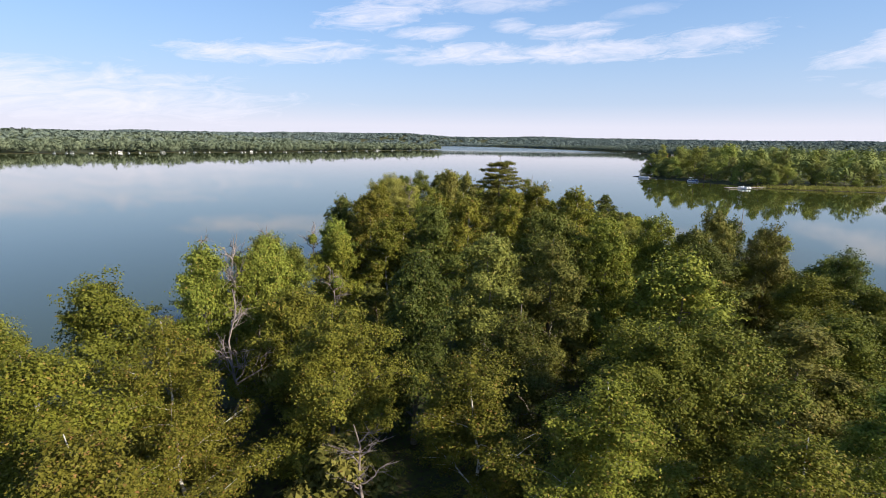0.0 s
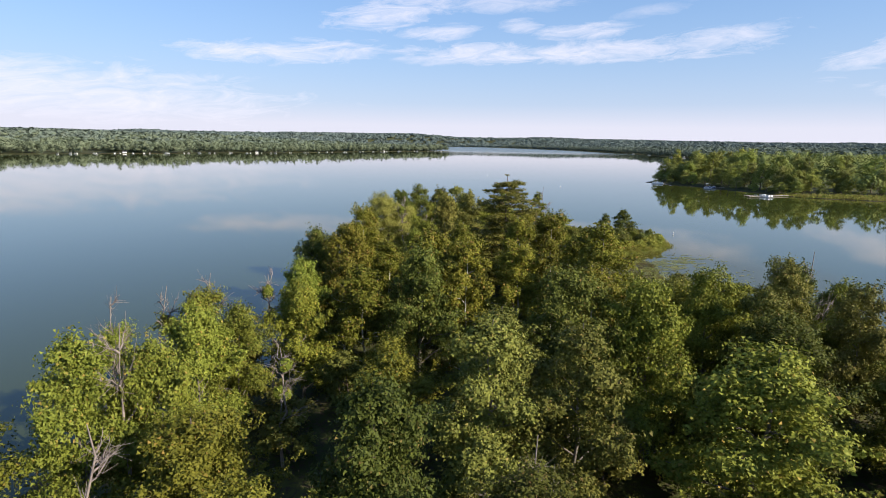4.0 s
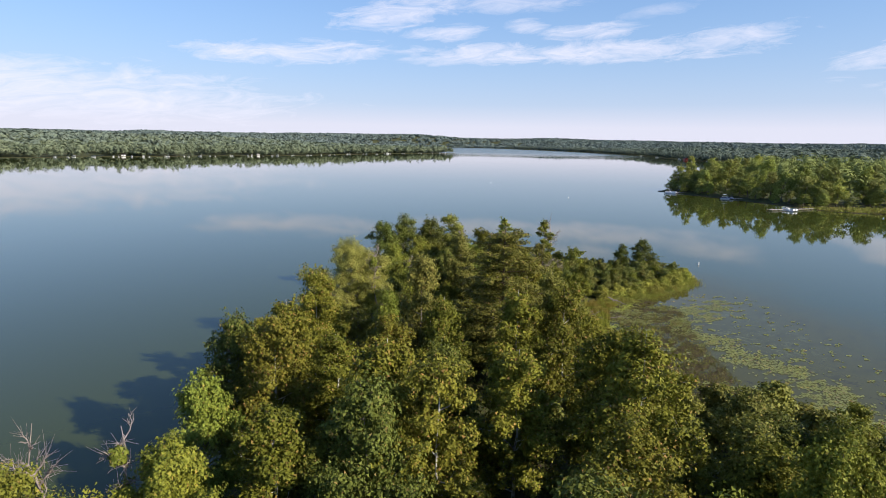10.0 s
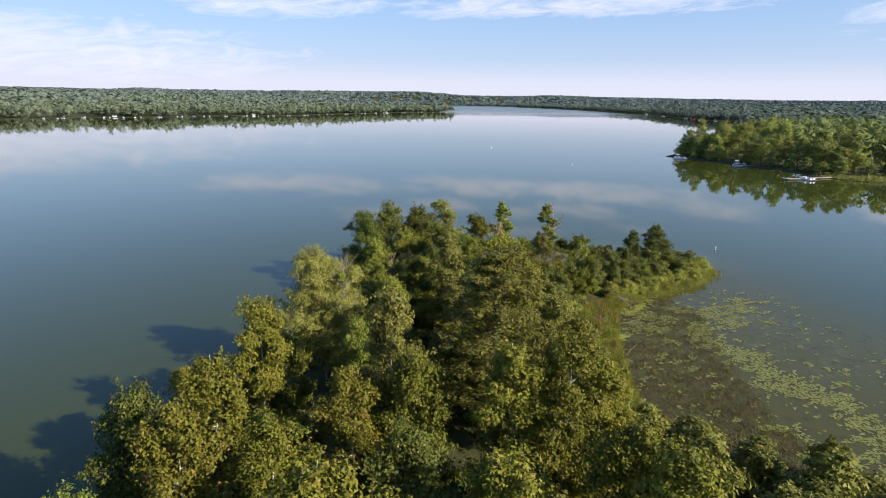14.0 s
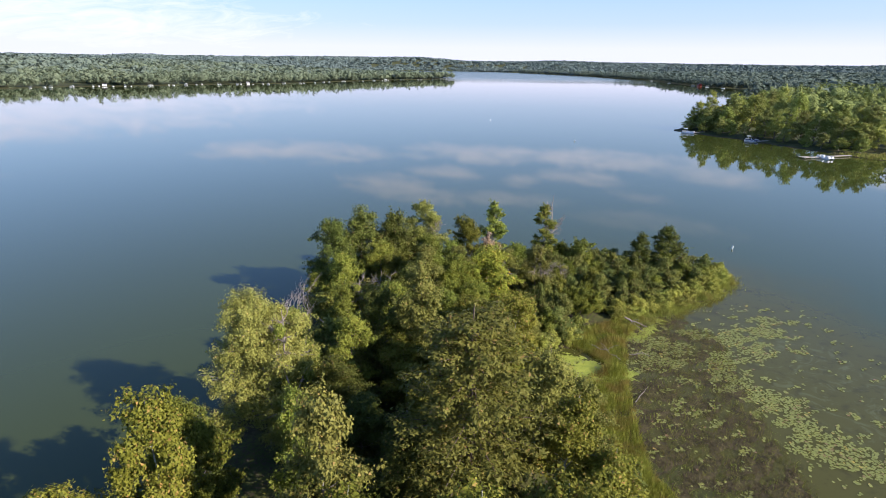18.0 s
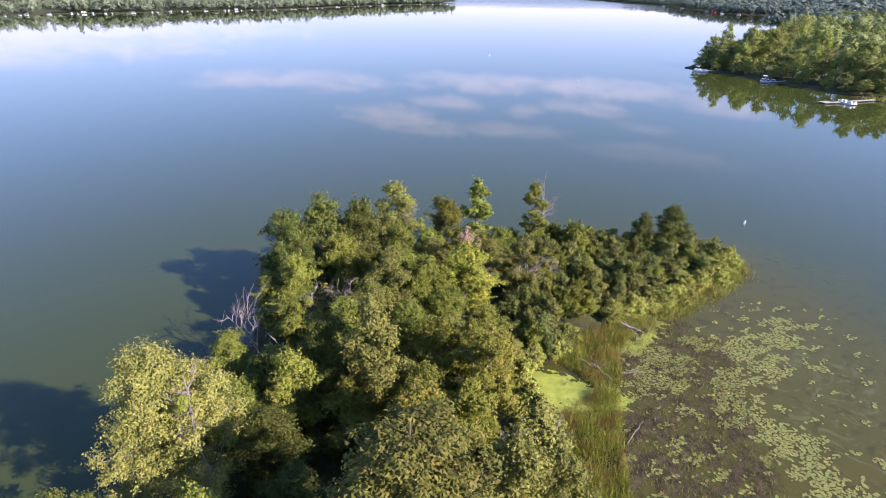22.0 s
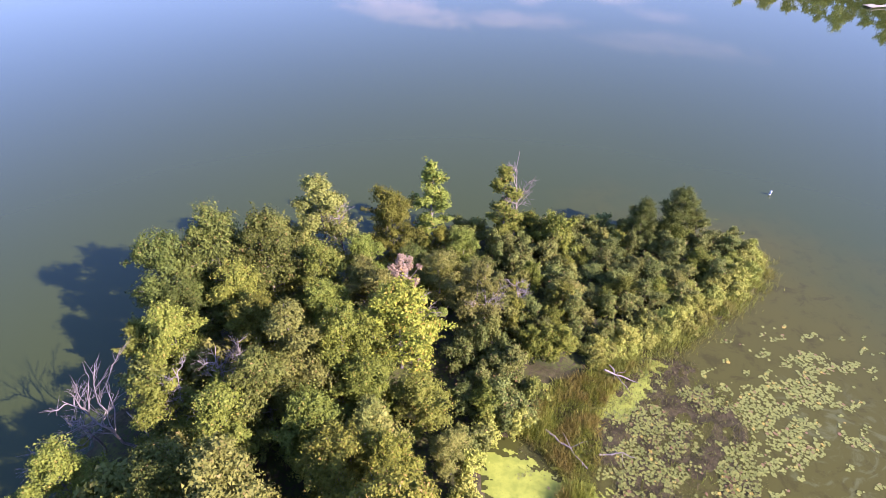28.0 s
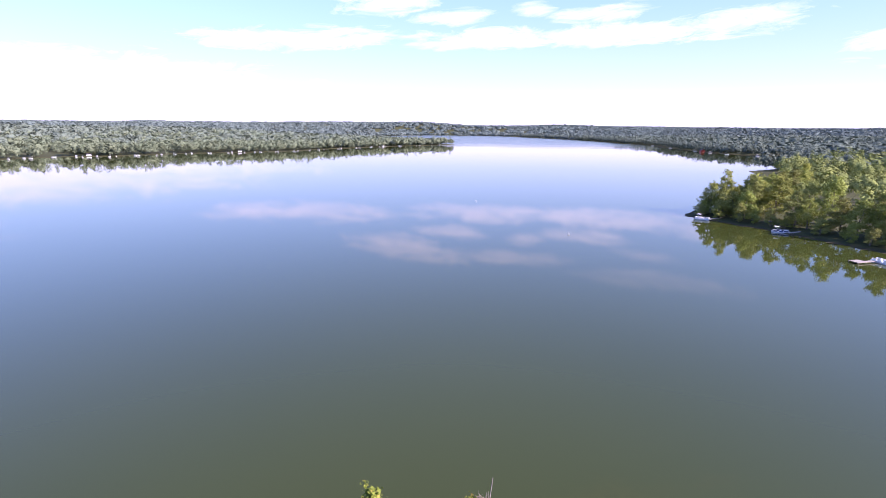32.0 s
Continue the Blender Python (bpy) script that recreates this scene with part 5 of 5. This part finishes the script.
def ring(radii_, heights, sides=14):
    vs, fs = [], []
    for rr, h in zip(radii_, heights):
        vs += [(rr * math.cos(2 * math.pi * k / sides), rr * math.sin(2 * math.pi * k / sides), h) for k in range(sides)]
    for i in range(len(radii_) - 1):
        for k in range(sides):
            a, b = i * sides + k, i * sides + (k + 1) % sides
            fs.append((a, b, b + sides, a + sides))
    fs.append(tuple(range(sides))[::-1])
    fs.append(tuple(range((len(radii_) - 1) * sides, len(radii_) * sides)))
    return vs, fs


WHITE = plain("white_painted_metal", (0.78, 0.78, 0.76), 0.45, 0.15)
BLUE = plain("navy_vinyl", (0.05, 0.07, 0.16), 0.5, 0.2)
RED = plain("red_plastic", (0.42, 0.07, 0.05), 0.5, 0.2)
ALLOY = plain("brushed_aluminium", (0.55, 0.56, 0.58), 0.35, 0.2, 8, 0.9)
DARKP = plain("black_plastic", (0.03, 0.03, 0.032), 0.4, 0.2)
PLANK = plain("weathered_planks", (0.36, 0.31, 0.25), 0.85, 0.5, 3.0)
CREAM = plain("cream_vinyl", (0.62, 0.58, 0.50), 0.6, 0.2)
ROOF = plain("asphalt_shingles", (0.11, 0.10, 0.095), 0.9, 0.4, 2.0)
GLASS = plain("dark_window_glass", (0.03, 0.035, 0.04), 0.08, 0.1)


def box(cx, cy, cz, sx, sy, sz, bevel=0.0):
    bm = bmesh.new()
    bmesh.ops.create_cube(bm, size=1.0)
    bmesh.ops.scale(bm, vec=(sx, sy, sz), verts=bm.verts)
    if bevel:
        bmesh.ops.bevel(bm, geom=bm.edges[:], offset=bevel, segments=2, affect="EDGES")
    bmesh.ops.translate(bm, vec=(cx, cy, cz), verts=bm.verts)
    return bm


def solid(name, bm, mat, parent, label=""):
    me = bpy.data.meshes.new(name)
    bm.to_mesh(me)
    bm.free()
    me.materials.append(mat)
    return part(name, me, parent, label)


def buoy():
    root = tagged(new("marker_buoy"), "white cylindrical marker buoy floating upright", "buoy", "lake buoys")
    part("float", mesh_from("float", *ring([0.20, 0.24, 0.24, 0.20, 0.18], [-0.35, -0.25, 0.62, 0.78, 0.80]), [WHITE], True), root)
    part("band", mesh_from("band", *ring([0.246, 0.248, 0.248, 0.246], [0.22, 0.225, 0.335, 0.34]), [BLUE], True), root, "dark blue band")
    part("collar", mesh_from("collar", *ring([0.25, 0.31, 0.31, 0.25], [-0.08, -0.06, 0.05, 0.07]), [WHITE], True), root)
    part("handle", mesh_from("handle", *tube([(-0.08, 0, 0.79), (-0.06, 0, 0.92), (0.06, 0, 0.92), (0.08, 0, 0.79)], [0.018] * 4, 6), [ALLOY], True), root)
    return root


first = buoy()
first.matrix_basis = pose(60.2, 156.0, 0.02, 6, 4, 20) @ Matrix.Diagonal((0.52, 0.52, 0.72, 1))
for x, y in ((27.4, 407), (61.2, 312)):
    keep_scale = first.scale.copy()
    first.scale = (1, 1, 1)
    copy_thing(first, pose(x, y, 0, 3, -4, x) @ Matrix.Diagonal((0.6, 0.6, 0.8, 1)))
    first.scale = keep_scale


def pontoon_boat(canopy=True, trim=None):
    """A 6.6 m pontoon boat along its x axis: two floats, deck, fence panels, seats, top and motor."""
    root = tagged(new("pontoon_boat"), "white pontoon boat with railings, moored at a dock", "boat", "pontoon boats")
    for side in (-0.95, 0.95):
        line = [(-3.2, side, 0.12), (-2.9, side, 0.10), (2.2, side, 0.10), (2.9, side, 0.18), (3.3, side, 0.36)]
        part("pontoon", mesh_from("pontoon", *tube(line, [0.22, 0.31, 0.31, 0.27, 0.06], 10), [ALLOY], True), root)
    solid("deck", box(0, 0, 0.46, 6.4, 2.5, 0.10, 0.02), WHITE, root)
    for side in (-1.2, 1.2):
        for k in range(3):
            solid("fence_panel", box(-1.9 + k * 1.8, side, 0.78, 1.50, 0.05, 0.46, 0.02), trim or WHITE, root)
        part("rail", mesh_from("rail", *tube([(-2.8, side, 1.22), (0, side, 1.22), (2.7, side, 1.22)], [0.025] * 3, 6), [ALLOY], True), root)
    for x, w in ((2.72, 0.8), (-2.82, 0.8)):
        solid("fence_panel", box(x, -0.75, 0.86, 0.05, w, 0.62, 0.02), trim or WHITE, root)
        solid("fence_panel", box(x, 0.75, 0.86, 0.05, w, 0.62, 0.02), trim or WHITE, root)
    for x, y, sx, sy in ((1.9, 0.82, 1.5, 0.6), (1.9, -0.82, 1.5, 0.6), (-2.0, 0.82, 1.4, 0.6), (-2.1, -0.8, 1.2, 0.6)):
        seat = solid("seat", box(x, y, 0.72, sx, sy, 0.40, 0.06), CREAM, root)
        solid("backrest", box(x, y * 1.28, 1.05, sx, 0.14, 0.34, 0.05), CREAM, seat)
    solid("console", box(-0.2, -0.7, 0.95, 0.6, 0.7, 0.85, 0.06), WHITE, root)
    if canopy:
        bm = box(-1.5, 0, 2.45, 1.7, 2.2, 0.12, 0.05)
        solid("canopy", bm, WHITE, root)
        for side in (-1.12, 1.12):
            for x0, x1 in ((-0.8, -2.3), (-0.8, 0.0)):
                part("canopy_pole", mesh_from("canopy_pole", *tube([(x0, side, 1.2), (x1, side, 2.42)], [0.02, 0.02], 6), [ALLOY], True), root)
    motor = solid("motor", box(-3.5, 0, 0.95, 0.45, 0.40, 0.55, 0.10), DARKP, root)
    solid("leg", box(-3.5, 0, 0.35, 0.20, 0.14, 0.9, 0.04), DARKP, motor)
    return root


boat = pontoon_boat(False)
boat.matrix_basis = pose(149.2, 271.2, -0.05, 0, 0, -78)
other = pontoon_boat(True, BLUE)
other.matrix_basis = pose(146.4, 321.5, -0.05, 0, 0, -25)
tagged(other, "pontoon boat with navy panels and white top at a dock")
third = pontoon_boat(True)
third.matrix_basis = pose(128.6, 352.0, -0.05, 0, 0, -40)
tagged(third, "white pontoon boat with a small white top near the point")


def dock(a, b, width, label):
    """A plank dock on posts from a to b."""
    ax, ay = a
    bx, by = b
    ln = math.hypot(bx - ax, by - ay)
    root = tagged(new("dock"), label, "dock", "lake docks")
    root.matrix_basis = pose(ax, ay, 0, 0, 0, math.degrees(math.atan2(by - ay, bx - ax)))
    for side in (-1, 1):
        solid("stringer", box(ln / 2, side * (width / 2 - 0.05), 0.40, ln, 0.06, 0.14), PLANK, root)
    plank = None
    n = int(ln / 0.30)
    for k in range(n):
        if plank is None:
            bm = box(0, 0, 0.50, 0.27, width, 0.045, 0.006)
            plank = solid("plank", bm, PLANK, root)
            plank.location = (0.15, 0, 0)
        else:
            q = part("plank", plank.data, root)
            q.location = (0.15 + k * 0.30, 0, 0.004 * (k % 3))
    for k in range(int(ln / 3.0) + 1):
        for side in (-1, 1):
            p = part("post", mesh_from("post", *ring([0.05, 0.05], [-1.4, 0.72], 8), [PLANK], True), root)
            p.location = (min(ln - 0.1, 0.2 + k * 3.0), side * (width / 2 + 0.05), 0)
    return root


dock((140.2, 269.8), (163.5, 278.0), 1.3, "long weathered plank dock on metal posts")
dock((140.0, 271.0), (143.8, 272.4), 2.6, "square plank platform at the dock's end")
dock((148.6, 319.0), (157.5, 323.5), 1.2, "short plank dock under the trees")
dock((130.6, 351.0), (139.5, 355.5), 1.1, "narrow plank dock by the point")


def small_boat():
    root = tagged(new("moored_boat"), "small white boat moored at the far shore", "boat", "boats on the far shore")
    vs, fs = [], []
    for x, w, h in ((-2.6, 0.95, 0.8), (-1.0, 1.1, 0.8), (0.8, 1.05, 0.88), (2.2, 0.6, 1.0), (3.0, 0.05, 1.1)):
        vs += [(x, -w, h), (x, -w * 0.6, 0.0), (x, w * 0.6, 0.0), (x, w, h)]
    for i in range(4):
        for k in range(3):
            a = i * 4 + k
            fs.append((a, a + 1, a + 5, a + 4))
        fs.append((i * 4 + 3, i * 4, i * 4 + 4, i * 4 + 7))
    fs.append((0, 3, 2, 1))
    part("hull", mesh_from("hull", vs, fs, [WHITE]), root)
    solid("windscreen", box(0.6, 0, 1.15, 0.08, 1.5, 0.45, 0.02), GLASS, root)
    solid("canopy", box(-0.6, 0, 2.5, 3.4, 2.6, 0.16, 0.05), WHITE, root, "white lift canopy")
    for x in (-2.1, 0.9):
        for y in (-1.25, 1.25):
            part("post", mesh_from("post", *tube([(x, y, -0.8), (x, y, 2.45)], [0.05, 0.05], 6), [ALLOY], True), root)
    return root


def cabin(wall_mat, label):
    root = tagged(new("cabin"), label, "cabin", "cabins on the far shore")
    solid("wall", box(0, 0, 1.5, 9, 6.5, 3.4), wall_mat, root)
    vs = [(-4.9, -3.8, 3.0), (4.9, -3.8, 3.0), (4.9, 0, 5.4), (-4.9, 0, 5.4), (-4.9, 3.8, 3.0), (4.9, 3.8, 3.0), (-4.9, -3.8, 3.22), (4.9, -3.8, 3.22), (4.9, 0, 5.65), (-4.9, 0, 5.65), (-4.9, 3.8, 3.22), (4.9, 3.8, 3.22)]
    fs = [(0, 1, 2, 3), (3, 2, 5, 4), (6, 9, 8, 7), (9, 10, 11, 8), (0, 6, 7, 1), (4, 5, 11, 10), (0, 3, 9, 6), (3, 4, 10, 9), (1, 7, 8, 2), (2, 8, 11, 5)]
    part("roof", mesh_from("roof", vs, fs, [ROOF]), root)
    part("gable", mesh_from("gable", [(-4.5, -3.25, 3.2), (-4.5, 3.25, 3.2), (-4.5, 0, 5.3)], [(0, 1, 2)], [wall_mat]), root)
    part("gable", mesh_from("gable", [(4.5, -3.25, 3.2), (4.5, 3.25, 3.2), (4.5, 0, 5.3)], [(0, 2, 1)], [wall_mat]), root)
    for x in (-2.8, 0.2, 2.8):
        w = solid("window", box(x, -3.26, 1.9, 1.4, 0.06, 1.2), GLASS, root)
        solid("frame", box(x, -3.28, 1.22, 1.6, 0.10, 0.10), WHITE, w)
    solid("door", box(-1.3, -3.26, 1.05, 0.95, 0.06, 2.1), WHITE, root)
    return root


def on_shore(line, azimuth, back):
    """The point where a bearing from the end of the walk meets a shore, set back inland."""
    e = np.array([20.0, 104.0])
    d = np.array([math.sin(radians(azimuth)), math.cos(radians(azimuth))])
    for a, b in zip(line[:-1], line[1:]):
        a, b = np.array(a, float), np.array(b, float)
        m = np.array([d, a - b]).T
        if abs(np.linalg.det(m)) < 1e-9:
            continue
        t, u = np.linalg.solve(m, a - e)
        if t > 0 and 0 <= u <= 1:
            return e + d * (t + back), math.degrees(math.atan2(*(b - a)[::-1]))
    return None, 0


def stand(src, x, y, z, turn, scale=1.0):
    keep_scale = src.scale.copy()
    src.scale = (1, 1, 1)
    ob = copy_thing(src, pose(x, y, z, 0, 0, turn) @ Matrix.Diagonal((scale, scale, scale, 1)))
    src.scale = keep_scale
    return ob


boat_src = None
for k, azimuth in enumerate(-40.5 + 0.88 * q + 0.35 * math.sin(q * 2.7) for q in range(45)):
    p, turn = on_shore(WEST_SHORE, azimuth, -6)
    if p is None:
        continue
    if boat_src is None:
        boat_src = small_boat()
        boat_src.matrix_basis = pose(p[0], p[1], 0, 0, 0, turn + 90) @ Matrix.Diagonal((0.7, 0.7, 0.7, 1))
    else:
        stand(boat_src, p[0], p[1], 0, turn + 70 + 17 * (k % 4), 0.6 + 0.15 * (k % 3))
for azimuth in (20.1, 22.3, 23.6, 25.0, 27.5, 18.5):
    p, turn = on_shore(EAST_SHORE, azimuth, -6)
    if p is not None:
        stand(boat_src, p[0], p[1], 0, turn + 90, 1.2)
white_cabin = None
for k, azimuth in enumerate((-34.9, -22.4, -8.4)):
    p, turn = on_shore(WEST_SHORE, azimuth, 14)
    if p is None:
        continue
    z = height_at(*p)
    if white_cabin is None:
        white_cabin = cabin(WHITE, "white lakeside cabin with a dark roof among trees")
        white_cabin.matrix_basis = pose(p[0], p[1], z, 0, 0, turn) @ Matrix.Diagonal((0.6, 0.6, 0.6, 1))
    else:
        stand(white_cabin, p[0], p[1], z, turn + 8 * (k % 3) - 8, 0.55)
red_cabin = cabin(RED, "red lakeside cabin with a dark roof")
p, turn = on_shore(EAST_SHORE, 22.9, 10)
red_cabin.matrix_basis = pose(p[0], p[1], height_at(*p), 0, 0, turn + 180)

# the lily pads nearest the walk, one by one
pad_data = [mesh_from("lily_pad", *shapes[k], [PADS]) for k in range(6)]
for j, i in enumerate(single):
    q = part("lily_pad", pad_data[j % 6], lily_bed)
    q.matrix_basis = pose(px[i] - 33, py[i] - 115, 0.014 + lie[i], r_.normal() * 2, r_.normal() * 2, r_.uniform(0, 360)) @ Matrix.Diagonal((*[r_.uniform(0.75, 1.25)] * 2, 1, 1))
